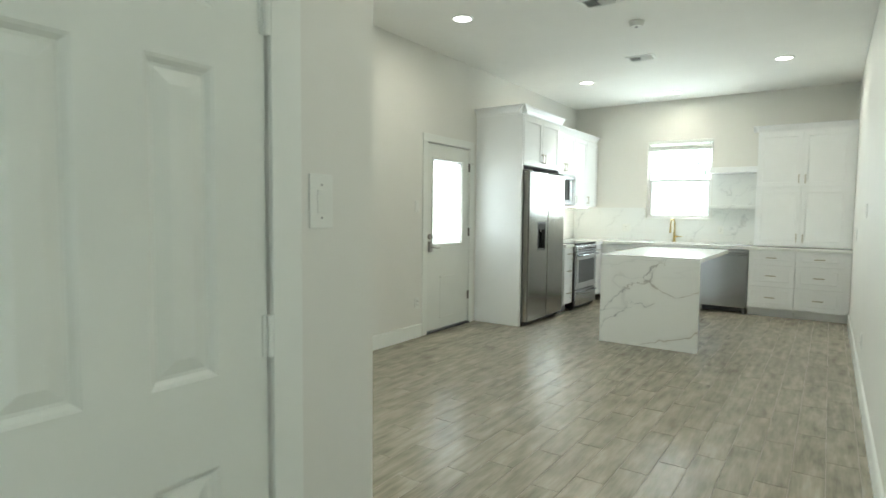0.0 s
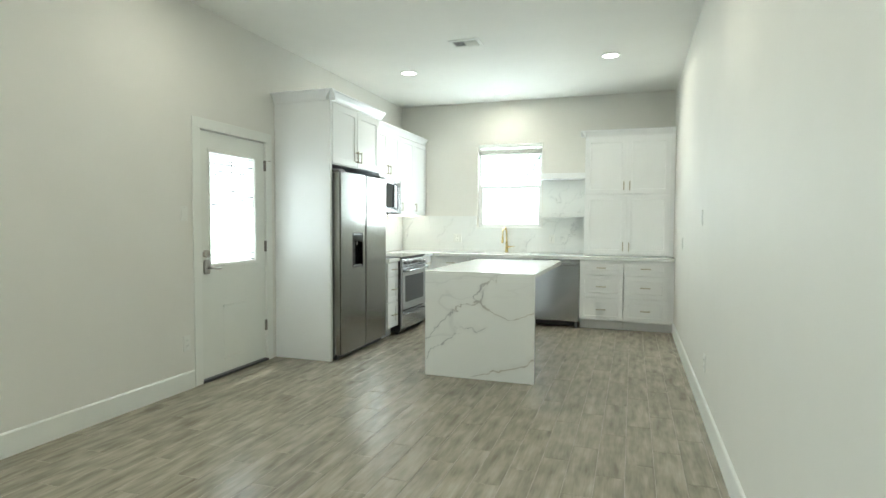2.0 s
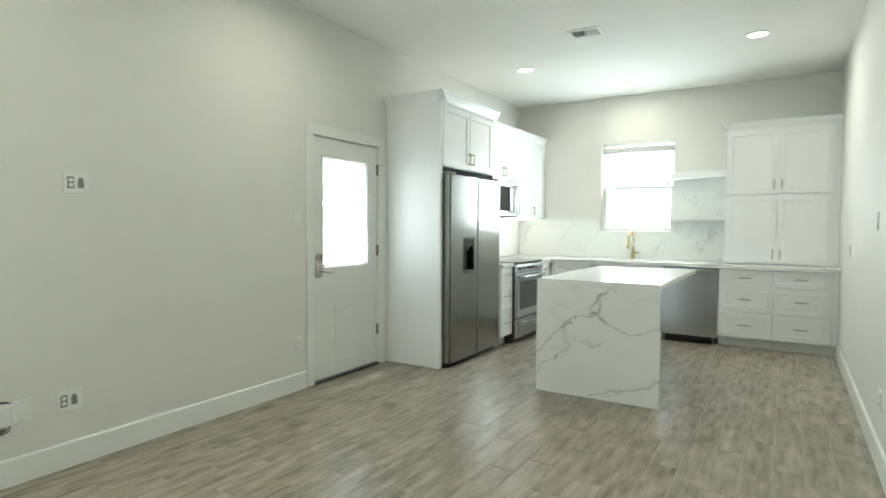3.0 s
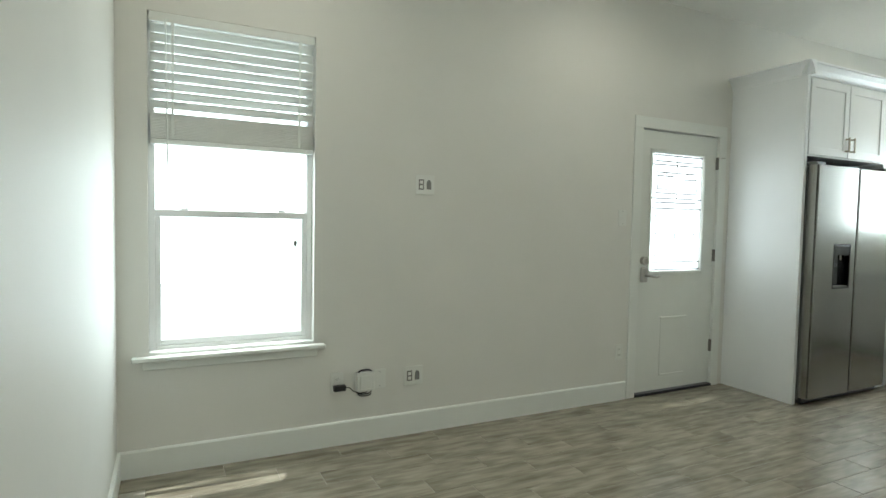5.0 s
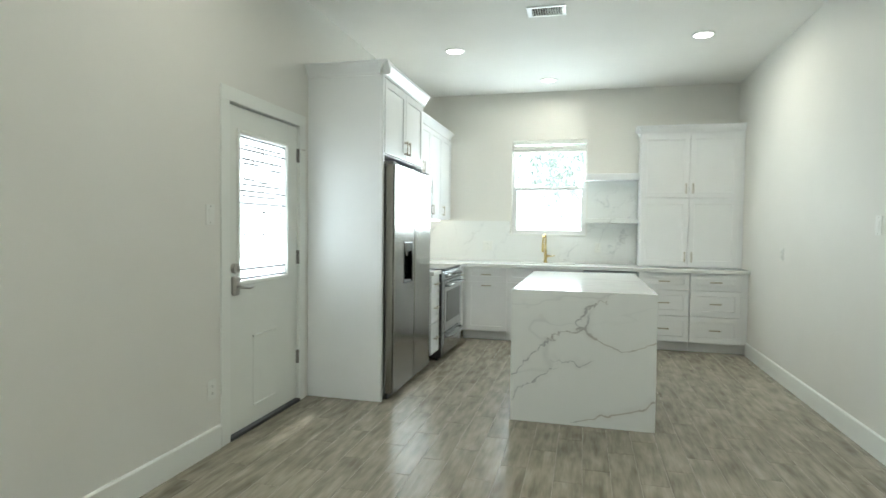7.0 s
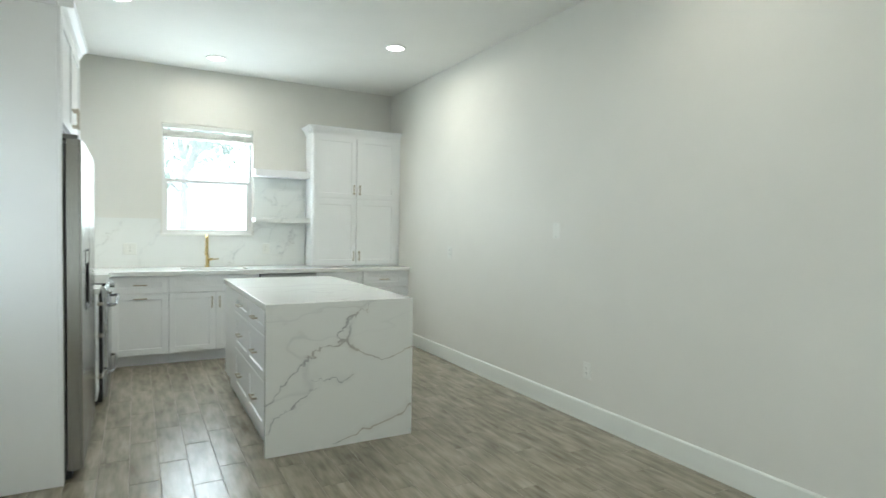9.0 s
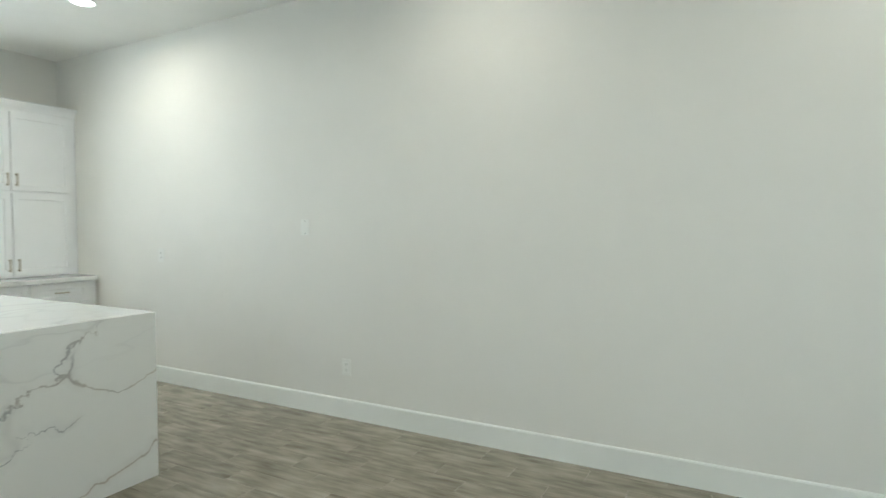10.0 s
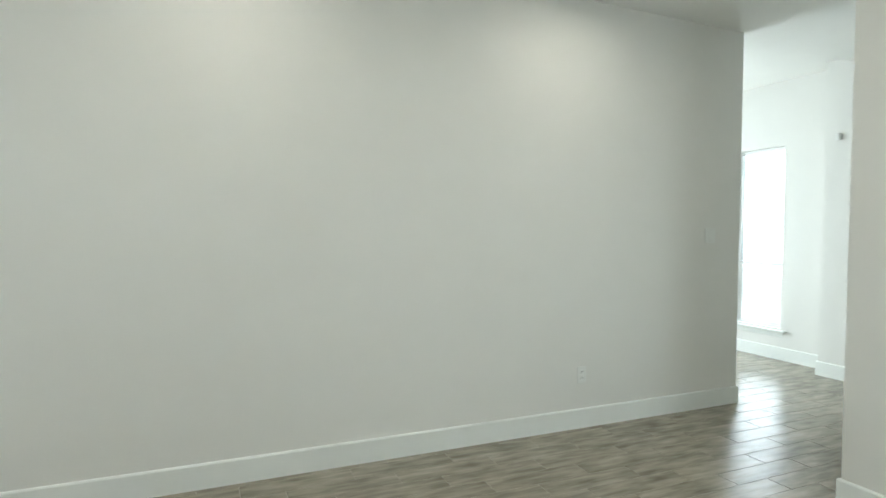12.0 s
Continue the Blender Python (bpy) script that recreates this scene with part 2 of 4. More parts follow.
BRASS = material("champagne_brass", (0.46, 0.42, 0.34), 0.28, 1.0, vary=0.04, scale=30)
GOLD = material("brushed_gold", (0.62, 0.49, 0.22), 0.25, 1.0, vary=0.04, scale=30)
GLASSBLACK = material("black_glass", (0.012, 0.013, 0.015), 0.06)
OVENGLASS = material("oven_glass", (0.05, 0.055, 0.06), 0.08)
QUARTZ = marble("veined_quartz", (3.1, 0.4, 1.7), 38, 0.45)
QUARTZ_FRONT = marble("bold_veined_quartz", (3.1, 0.4, 1.7), 38, 0.35, True)
SPLASH = marble("veined_backsplash", (0.6, 2.2, 5.3), -40, 0.3, slab=True)
PLANK = plank_material("plank_glaze")
PLANKS = plank_material("plank_glaze_joined", True)
VINYL = material("window_vinyl", (0.80, 0.81, 0.80), 0.35, vary=0.01)
SLAT = material("blind_slat", (0.78, 0.79, 0.75), 0.5, vary=0.02, scale=20)
PANE = pane_material("window_glass")
# cloudy white put over the kitchen view in place of overexposure
VIEW_WASH = frosted_material("view_whitening", 0.23)
STRIP = glow("strip_glow", (1.0, 0.9, 0.75), 9.0)
FROST = frosted_material("frosted_glass", 0.36)
LEAD = material("lead_came", (0.06, 0.06, 0.06), 0.5, 0.6)
LAMPM = glow("lamp_glow", (1.0, 0.97, 0.9), 10.0)
# emission that stands in for the overexposed outside
BACKDROP_GLOW = glow("backdrop_glow", (0.97, 1.0, 0.98), 4.5)
PAVING = material("pale_concrete", (0.68, 0.67, 0.64), 0.9, vary=0.1, scale=6, bump=0.3)
LEAF = material("leaf_green", (0.10, 0.19, 0.05), 0.4, vary=0.25, scale=4)
BARK = material("bark", (0.30, 0.26, 0.21), 0.9, vary=0.2, scale=20, bump=0.6)
# ---- helpers for building ----
def part(name, bm, mat, parent=None, label=""):
    me = bpy.data.meshes.new(name)
    bm.to_mesh(me)
    bm.free()
    ob = new(name, me)
    for m in (mat if isinstance(mat, (list, tuple)) else [mat]):
        me.materials.append(m)
    if parent is not None:
        ob.parent = parent
    if label:
        ob["label"] = label
    return ob


def thing(name, label, category, at=(0, 0, 0), turn=0, group="", kind=""):
    ob = new(name)
    ob.empty_display_size = 0.05
    ob.matrix_basis = pose(*at, 0, 0, turn)
    return tagged(ob, label, category, group, kind)


def box(x0, x1, y0, y1, z0, z1, bevel=0.0, bm=None, seg=2):
    bm = bm or bmesh.new()
    made = bmesh.ops.create_cube(bm, size=1.0)["verts"]
    for v in made:
        v.co = Vector(((x0 + x1) / 2 + v.co.x * (x1 - x0), (y0 + y1) / 2 + v.co.y * (y1 - y0), (z0 + z1) / 2 + v.co.z * (z1 - z0)))
    if bevel:
        edges = list({e for v in made for e in v.link_edges})
        bmesh.ops.bevel(bm, geom=edges, offset=bevel, segments=seg, affect="EDGES", profile=0.6)
    return bm


def rod(p, q, radius, sides=12, bm=None, radius2=None):
    bm = bm or bmesh.new()
    p, q = Vector(p), Vector(q)
    turn = (q - p).to_track_quat("Z", "Y").to_matrix().to_4x4()
    bmesh.ops.create_cone(bm, cap_ends=True, segments=sides, radius1=radius, radius2=radius if radius2 is None else radius2, depth=(q - p).length,
                          matrix=Matrix.Translation((p + q) / 2) @ turn)
    return bm


def sweep(points, radius, sides=10):
    """A round tube along points, as a bmesh."""
    bm = bmesh.new()
    pts = [Vector(p) for p in points]
    rings = []
    side = None
    for i, p in enumerate(pts):
        way = (pts[min(i + 1, len(pts) - 1)] - pts[max(i - 1, 0)]).normalized()
        if side is None:
            side = way.orthogonal().normalized()
        side = (side - way * side.dot(way)).normalized()
        up = way.cross(side)
        rings.append([bm.verts.new(p + radius * (math.cos(a) * side + math.sin(a) * up)) for a in [2 * math.pi * k / sides for k in range(sides)]])
    for a, b in zip(rings, rings[1:]):
        for k in range(sides):
            f = bm.faces.new((a[k], a[(k + 1) % sides], b[(k + 1) % sides], b[k]))
            f.smooth = True
    bm.faces.new(rings[0][::-1])
    bm.faces.new(rings[-1])
    return bm


def profile_bar(profile, axis, a0, a1):
    """A closed profile of (u, z) drawn along x ('x': u is y) or y ('y': u is x)."""
    bm = bmesh.new()
    ends = []
    for a in (a0, a1):
        ends.append([bm.verts.new((a, u, z) if axis == "x" else (u, a, z)) for u, z in profile])
    n = len(profile)
    for k in range(n):
        bm.faces.new((ends[0][k], ends[0][(k + 1) % n], ends[1][(k + 1) % n], ends[1][k]))
    bm.faces.new(ends[0][::-1])
    bm.faces.new(ends[1])
    bmesh.ops.recalc_face_normals(bm, faces=bm.faces)
    return bm


def wall_mesh(axis, face0, face1, a0, a1, z0, z1, holes=()):
    """A wall between two faces, along x or y, with openings (a0, a1, z0, z1) through it."""
    cuts_a = sorted({a0, a1, *[h[0] for h in holes], *[h[1] for h in holes]})
    cuts_z = sorted({z0, z1, *[h[2] for h in holes], *[h[3] for h in holes]})
    solid = lambda i, j: 0 <= i < len(cuts_a) - 1 and 0 <= j < len(cuts_z) - 1 and not any(
        h[0] <= (cuts_a[i] + cuts_a[i + 1]) / 2 <= h[1] and h[2] <= (cuts_z[j] + cuts_z[j + 1]) / 2 <= h[3] for h in holes)
    bm = bmesh.new()
    made = {}

    def vert(a, f, z):
        key = (round(a, 4), round(f, 4), round(z, 4))
        if key not in made:
            made[key] = bm.verts.new((a, f, z) if axis == "x" else (f, a, z))
        return made[key]

    for i in range(len(cuts_a) - 1):
        for j in range(len(cuts_z) - 1):
            if not solid(i, j):
                continue
            p, q, r, s = cuts_a[i], cuts_a[i + 1], cuts_z[j], cuts_z[j + 1]
            for f in (face0, face1):
                bm.faces.new((vert(p, f, r), vert(q, f, r), vert(q, f, s), vert(p, f, s)))
            for di, dj, ends in ((-1, 0, ((p, r), (p, s))), (1, 0, ((q, r), (q, s))), (0, -1, ((p, r), (q, r))), (0, 1, ((p, s), (q, s)))):
                if not solid(i + di, j + dj):
                    (a, z), (b, w) = ends
                    bm.faces.new((vert(a, face0, z), vert(b, face0, w), vert(b, face1, w), vert(a, face1, z)))
    bmesh.ops.recalc_face_normals(bm, faces=bm.faces)
    return bm


def structure(name, bm, mat, label, category):
    return tagged(part(name, bm, mat), label, category, kind="structure")
# ---- structure ----
WY0, WY1, WZ0, WZ1 = 1.86, 2.69, 0.615, 2.325       # left window opening
DY0, DY1, DZ1 = 5.155, 6.03, 2.055                   # outer door opening
KX0, KX1, KZ0, KZ1 = -2.235, -1.325, 1.245, 2.42     # kitchen window opening
FX0, FX1, FZ0, FZ1 = 1.27, 1.87, 0.33, 2.35        # front room window opening
HX, HALL_END, EDGE, FRONT = -1.10, 0.70, -0.85, -1.12
FH = 3.06                                           # front room ceiling
CD0, CD1, CDZ = 0.55, 1.318, 2.05                  # hall closet door opening
floor_slab = structure("floor", box(-3.64, 4.4, -2.4, 9.44, -0.12, -0.0016), GROUT, "grey-brown wood-look plank tile floor with pale grout", "floor")
ceiling = structure("ceiling", box(-3.64, XR + 0.12, -2.4, 9.44, H, H + 0.16), CEIL, "matte off-white painted ceiling", "ceiling")
ceiling_front = structure("ceiling_front", box(XR + 0.12, 4.4, -2.4, 5.4, FH, FH + 0.12), CEIL, "matte off-white ceiling of the front room", "ceiling")
wall_west = structure("wall_west", wall_mesh("y", XL - 0.14, XL, YN - 0.12, YB + 0.14, 0, H, [(WY0, WY1, WZ0, WZ1), (DY0, DY1, -0.0, DZ1)]), WALL,
                      "pale greige painted wall with a window and outer door", "wall")
wall_north = structure("wall_north", wall_mesh("x", YB, YB + 0.14, XL, XR, 0, H, [(KX0, KX1, KZ0, KZ1)]), WALL, "pale greige painted kitchen wall with a window", "wall")
wall_east = structure("wall_east", wall_mesh("y", XR, XR + 0.12, HALL_END, YB + 0.14, 0, H), WALL, "long plain pale greige painted wall", "wall")
wall_south = structure("wall_south", wall_mesh("x", YN - 0.12, YN, XL, HX, 0, H), WALL, "pale greige painted wall beside the hall", "wall")
wall_hall = structure("wall_hall", wall_mesh("y", HX - 0.12, HX, -2.28, YN - 0.12, 0, H, [(CD0, CD1, 0, CDZ)]), WALL, "pale greige painted hall wall with a closet door", "wall")
wall_closet = structure("wall_closet", wall_mesh("y", HX - 0.75, HX - 0.65, -2.28, YN - 0.12, 0, H), WALL, "plain painted wall behind the closet door", "wall")
wall_hall_east = structure("wall_hall_east", wall_mesh("y", XR + 0.04, XR + 0.33, -2.28, EDGE, 0, FH - 0.002), WALL, "short pale greige painted wall end in the hall", "wall")
wall_hall_end = structure("wall_hall_end", wall_mesh("x", -2.4, -2.28, HX - 0.75, XR + 0.33, 0, H), WALL, "plain painted wall closing the hall", "wall")
wall_front = structure("wall_front", wall_mesh("x", FRONT - 0.14, FRONT, XR + 0.33, 4.4, 0, FH, [(FX0, FX1, FZ0, FZ1)]), WALL, "white painted front room wall with a tall window", "wall")
# the hole is for the added window, out of view
wall_front_east = structure("wall_front_east", wall_mesh("y", 4.28, 4.4, FRONT, 5.28, 0, FH, [(0.5, 2.0, 0.42, 2.5)]), WALL, "plain painted wall of the front room", "wall")
wall_front_north = structure("wall_front_north", wall_mesh("x", 5.28, 5.4, XR + 0.12, 4.4, 0, FH), WALL, "plain painted wall closing the front room", "wall")


def baseboard(name, axis, face, out, a0, a1):
    """A flat board with an eased top edge, 0.139 high; out: the way it stands off the wall."""
    prof = [(face, 0), (face + out * 0.015, 0), (face + out * 0.015, 0.130), (face + out * 0.010, 0.137), (face, 0.139)]
    return structure(name, profile_bar(prof, axis, a0, a1), TRIM, "white painted flat wooden baseboard", "baseboard")


baseboard("baseboard_west_a", "y", XL, 1, YN, DY0 - 0.095)
baseboard("baseboard_east", "y", XR, -1, HALL_END, 8.70)
baseboard("baseboard_east_end", "x", HALL_END, -1, XR - 0.015, XR + 0.135)
baseboard("baseboard_front_side", "y", XR + 0.12, 1, HALL_END, 5.2)
baseboard("baseboard_south", "x", YN, 1, XL + 0.015, HX + 0.015)
baseboard("baseboard_hall_a", "y", HX, 1, 1.42, YN)
baseboard("baseboard_hall_b", "y", HX, 1, -2.28, CD0 - 0.095)
baseboard("baseboard_hall_east", "y", XR + 0.04, -1, -2.28, EDGE)
baseboard("baseboard_hall_east_end", "x", EDGE, 1, XR + 0.025, XR + 0.345)
baseboard("baseboard_hall_east_front", "y", XR + 0.33, 1, FRONT, EDGE)
baseboard("baseboard_front", "x", FRONT, 1, XR + 0.345, 4.28)


def casing(name, axis, face, out, a0, a1, top, wide=0.09):
    """Flat boards round a door opening, as one trim."""
    bm = bmesh.new()
    f0, f1 = sorted((face, face + out * 0.012))
    for p, q, z0, z1 in ((a0 - wide, a0, 0, top), (a1, a1 + wide, 0, top), (a0 - wide, a1 + wide, top, top + wide)):
        if axis == "y":
            box(f0, f1, p, q, z0, z1, 0.003, bm, 1)
        else:
            box(p, q, f0, f1, z0, z1, 0.003, bm, 1)
    return structure(name, bm, TRIM, "white painted flat door casing", "trim")


casing("trim_outer_door", "y", XL, 1, DY0, DY1 - 0.03, DZ1, 0.085)
casing("trim_closet_door", "y", HX, 1, CD0, CD1, CDZ, 0.10)
# ---- windows and doors ----
def sash_window(name, label, axis, face, a0, a1, z0, z1, rail, inward, sill=True, pane_split=()):
    """A white vinyl single-hung window set 0.07 deep in its opening; inward: the way into the room along the wall's normal."""
    w = thing(name, label, "window", kind="structure")

    def bar(p, q, r, s, d0, d1, bevel=0.002, mat=VINYL, part_name="window_frame", parent=w):
        lo, hi = sorted((face - inward * d0, face - inward * d1))
        bm = box(lo, hi, p, q, r, s, bevel, None, 1) if axis == "y" else box(p, q, lo, hi, r, s, bevel, None, 1)
        return part(part_name, bm, mat, parent)

    bar(a0, a0 + 0.03, z0, z1, 0.06, 0.12)
    bar(a1 - 0.03, a1, z0, z1, 0.06, 0.12)
    bar(a0 + 0.03, a1 - 0.03, z1 - 0.03, z1, 0.06, 0.12)
    bar(a0 + 0.03, a1 - 0.03, z0, z0 + 0.03, 0.06, 0.12)
    lower = bar(a0 + 0.03, a1 - 0.03, rail - 0.018, rail + 0.018, 0.062, 0.095, part_name="meeting_rail")
    bar(a0 + 0.03, a0 + 0.055, z0 + 0.03, rail - 0.018, 0.066, 0.095, part_name="sash_stile")
    bar(a1 - 0.055, a1 - 0.03, z0 + 0.03, rail - 0.018, 0.066, 0.095, part_name="sash_stile")
    bar(a0 + 0.055, a1 - 0.055, z0 + 0.03, z0 + 0.06, 0.066, 0.095, part_name="sash_rail")
    for k in (0.2, 0.8):
        mid = a0 + (a1 - a0) * k
        bar(mid - 0.02, mid + 0.02, rail + 0.018, rail + 0.030, 0.066, 0.09, 0.003, VINYL, "sash_lock", lower)
    for r, s, d in ((z0 + 0.06, rail - 0.018, 0.080), (rail + 0.018, z1 - 0.03, 0.108)):
        p = bar(a0 + 0.03, a1 - 0.03, r, s, d, d + 0.004, 0, PANE, "pane")
        p.visible_shadow = False
    for z in pane_split:
        bar(a0 + 0.03, a1 - 0.03, z - 0.006, z + 0.006, 0.076, 0.079, 0.001, VINYL, "muntin")
    if sill:
        bar(a0 - 0.075, a1 + 0.06, z0 - 0.028, z0 - 0.003, -0.05, 0.0, 0.005, TRIM, "window_sill")
        bar(a0 + 0.001, a1 - 0.001, z0, z0 + 0.012, 0.0, 0.06, 0.001, TRIM, "window_sill")
        bar(a0 - 0.03, a1 + 0.02, z0 - 0.075, z0 - 0.03, -0.014, 0.0, 0.003, TRIM, "apron")
    return w


sash_window("window_1", "white vinyl single-hung window with a wooden sill", "y", XL, WY0, WY1, WZ0, WZ1, 1.333, 1)
sash_window("window_2", "white vinyl kitchen window above the sink", "x", YB, KX0, KX1, KZ0, KZ1, 1.825, -1, sill=False)
# added sheet behind the panes, washes out the tree and yard
wash_sheet = tagged(part("whitening_sheet", box(KX0 + 0.03, KX1 - 0.03, YB + 0.125, YB + 0.127, KZ0 + 0.02, KZ1 - 0.03), VIEW_WASH), "thin pale sheet added to whiten the window view", "insect screen", kind="structure")
wash_sheet.visible_shadow = False
kitchen_ledge = structure("trim_kitchen_sill", box(KX0 - 0.012, KX1 + 0.012, YB - 0.022, YB + 0.06, KZ0 - 0.012, KZ0 + 0.012, 0.003), TRIM, "white painted window ledge", "trim")
sash_window("window_3", "tall white front room window with clear panes", "x", FRONT, FX0, FX1, FZ0, FZ1, 1.045, 1, pane_split=(0.68,))

# unseen window, added as a reason for the side fill light
sash_window("added_window", "wide white unseen window added to light the front room", "y", 4.28, 0.5, 2.0, 0.42, 2.5, 1.19, -1)


def window_blind(label, axis, at, wide, drop, slats, stack, wand, slat_pitch):
    """A horizontal blind hanging from its head rail at at; local x runs along the rail, y is out of the wall."""
    b = thing("window_blind", label, "blind", at, 0 if axis == "x" else 90)
    part("head_rail", box(0, wide, -0.03, 0.028, -0.045, 0, 0.004), TRIM, b)
    me = None
    for k in range(slats):
        if me is None:
            bm = bmesh.new()
            rows = [[bm.verts.new((x, u, 0.006 * (1 - (u / 0.024) ** 2) - u * 0.60)) for u in (-0.024, -0.012, 0, 0.012, 0.024)] for x in (0.006, wide - 0.006)]
            for i in range(4):
                bm.faces.new((rows[0][i], rows[1][i], rows[1][i + 1], rows[0][i + 1]))
            made = bmesh.ops.extrude_face_region(bm, geom=list(bm.faces))
            bmesh.ops.translate(bm, verts=[v for v in made["geom"] if isinstance(v, bmesh.types.BMVert)], vec=(0, 0, -0.003))
            bmesh.ops.recalc_face_normals(bm, faces=bm.faces)
            s = part("slat", bm, SLAT, b)
            me = s.data
        else:
            s = new("slat", me)
            s.parent = b
        s.location = (0, 0, -0.068 - slat_pitch * k)
    low = -0.068 - slat_pitch * slats
    for k in range(stack):
        part("slat", box(0.006, wide - 0.006, -0.024, 0.024, low - 0.0075 * k - 0.006, low - 0.0075 * k, 0.001, None, 1), SLAT, b)
    low -= 0.0075 * stack
    part("bottom_rail", box(0.004, wide - 0.004, -0.025, 0.025, low - 0.026, low - 0.002, 0.004), TRIM, b)
    for x in (0.13 * wide, 0.9 * wide):
        for y in (-0.027, 0.027):
            part("ladder_cord", rod((x, y, -0.04), (x, y, low), 0.0016, 6), SLAT, b)
        part("ladder_tape", box(x - 0.006, x + 0.006, -0.0285, -0.0275, low, -0.04), TRIM, b)
    if wand:
        part("wand", rod((wand[0], -0.033, -0.03), (wand[0] + 0.01, -0.036, -wand[1]), 0.004, 8), TRIM, b, "thin white tilt wand")
    return b


window_blind("white horizontal slat blind drawn up above the sash", "y", (XL - 0.028, WY0 + 0.006, WZ1 - 0.002), WY1 - WY0 - 0.012, 0.7, 9, 17, (0.075, 0.90), 0.047)
window_blind("white slat blind fully drawn up at the kitchen window", "x", (KX0 + 0.006, YB + 0.030, KZ1 - 0.002), KX1 - KX0 - 0.012, 0.1, 0, 7, None, 0.04)


def plate(name, label, category, at, turn, wide, high, kind):
    """A wall plate; local x along the wall, -y out of it."""
    p = thing(name, label, category, at, turn)
    part("cover", box(-wide / 2, wide / 2, -0.006, 0, -high / 2, high / 2, 0.003), PLASTIC, p)
    if kind == "rocker":
        part("rocker", box(-0.017, 0.017, -0.009, -0.005, -0.034, 0.034, 0.002), PLASTIC, p)
        part("screw", rod((0, -0.0068, 0.047), (0, -0.0055, 0.047), 0.003, 8), GREYPL, p)
        part("screw", rod((0, -0.0068, -0.047), (0, -0.0055, -0.047), 0.003, 8), GREYPL, p)
    elif kind == "outlet":
        for z in (-0.02, 0.02):
            face = part("socket", box(-0.017, 0.017, -0.008, -0.005, z - 0.015, z + 0.015, 0.004), PLASTIC, p)
            for x in (-0.006, 0.006):
                part("slot", box(x - 0.0012, x + 0.0012, -0.0084, -0.0078, z - 0.002, z + 0.007), DARK, face)
            part("slot", rod((0, -0.0084, z - 0.007), (0, -0.0078, z - 0.007), 0.0022, 8), DARK, face)
    elif kind == "media":
        recess = part("recess", box(-0.043, -0.008, -0.0075, -0.004, -0.032, 0.032, 0.002), GREYPL, p, "dark recessed outlet")
        for z in (-0.014, 0.014):
            part("socket", box(-0.036, -0.016, -0.0095, -0.007, z - 0.010, z + 0.010, 0.002), PLASTIC, recess)
        bm = bmesh.new()
        outline = [(0.010, -0.028), (0.040, -0.028)] + [(0.025 + 0.015 * math.cos(a), 0.008 + 0.022 * math.sin(a)) for a in [math.pi * k / 8 for k in range(9)]]
        front = [bm.verts.new((x, -0.0075, z)) for x, z in outline]
        back = [bm.verts.new((x, -0.004, z)) for x, z in outline]
        bm.faces.new(front)
        for k in range(len(outline)):
            bm.faces.new((front[k], front[k - 1], back[k - 1], back[k]))
        bmesh.ops.recalc_face_normals(bm, faces=bm.faces)
        part("cable_hood", bm, GREYPL, p, "dark arched cable opening")
    elif kind == "blank":
        for z in (-0.042, 0.042):
            part("screw", rod((0, -0.0068, z), (0, -0.0055, z), 0.003, 8), GREYPL, p)
    return p


W, E_ = 90, -90   # turns for things on the west wall (facing +x) and the east wall (facing -x)
plate("media_plate", "white double wall plate with outlet and cable hood", "wall plate", (XL, 3.367, 1.542), W, 0.125, 0.118, "media")
plate("media_plate", "white low wall plate with outlet and cable hood", "wall plate", (XL, 3.31, 0.364), W, 0.125, 0.118, "media")
plate("wall_outlet", "white outlet plate with a black power adapter", "outlet", (XL, 2.828, 0.372), W, 0.075, 0.118, "outlet")
plate("blank_plate", "white blank wall plate with two screws", "wall plate", (XL, 3.09, 0.366), W, 0.075, 0.118, "blank")
plate("light_switch", "white rocker switch beside the outer door", "switch", (XL, 4.98, 1.375), W, 0.075, 0.118, "rocker")
plate("wall_outlet", "white outlet low beside the outer door", "outlet", (XL, 4.99, 0.366), W, 0.075, 0.118, "outlet")
plate("light_switch", "white rocker switch on the long wall", "switch", (XR, 6.06, 1.361), E_, 0.075, 0.118, "rocker")
plate("wall_outlet", "white outlet low on the long wall", "outlet", (XR, 5.69, 0.366), E_, 0.075, 0.118, "outlet")
plate("wall_outlet", "white outlet low on the long wall", "outlet", (XR, 2.254, 0.38), E_, 0.075, 0.118, "outlet")
plate("light_switch", "white rocker switch at the hall corner", "switch", (XR, 1.03, 1.375), E_, 0.11, 0.118, "rocker")
plate("wall_outlet", "white outlet above the counter end", "outlet", (XR, 7.71, 1.12), E_, 0.075, 0.118, "outlet")
plate("light_switch", "white rocker switch beside the closet door", "switch", (HX, 1.495, 1.346), W, 0.088, 0.155, "rocker")
plate("wall_outlet", "white double outlet on the marble backsplash", "outlet", (-2.53, YB - 0.018, 1.10), 0, 0.12, 0.118, "outlet")
plate("wall_outlet", "white outlet on the marble backsplash", "outlet", (-1.18, YB - 0.018, 1.10), 0, 0.075, 0.118, "outlet")

# power adapter with its lead and the small white box on the wall
ad = thing("power_adapter", "black power adapter with a thin dark lead", "adapter", (XL + 0.0085, 2.838, 0.343), W)
part("body", box(-0.035, 0.035, -0.035, 0, -0.016, 0.016, 0.004), BLACK, ad)
lead = [(0.035, -0.015, 0.0), (0.06, -0.012, -0.005), (0.085, -0.010, -0.03), (0.12, -0.010, -0.045), (0.16, -0.010, -0.045), (0.19, -0.010, -0.02), (0.205, -0.012, 0.01)]
part("lead", sweep(lead, 0.003, 6), BLACK, ad)
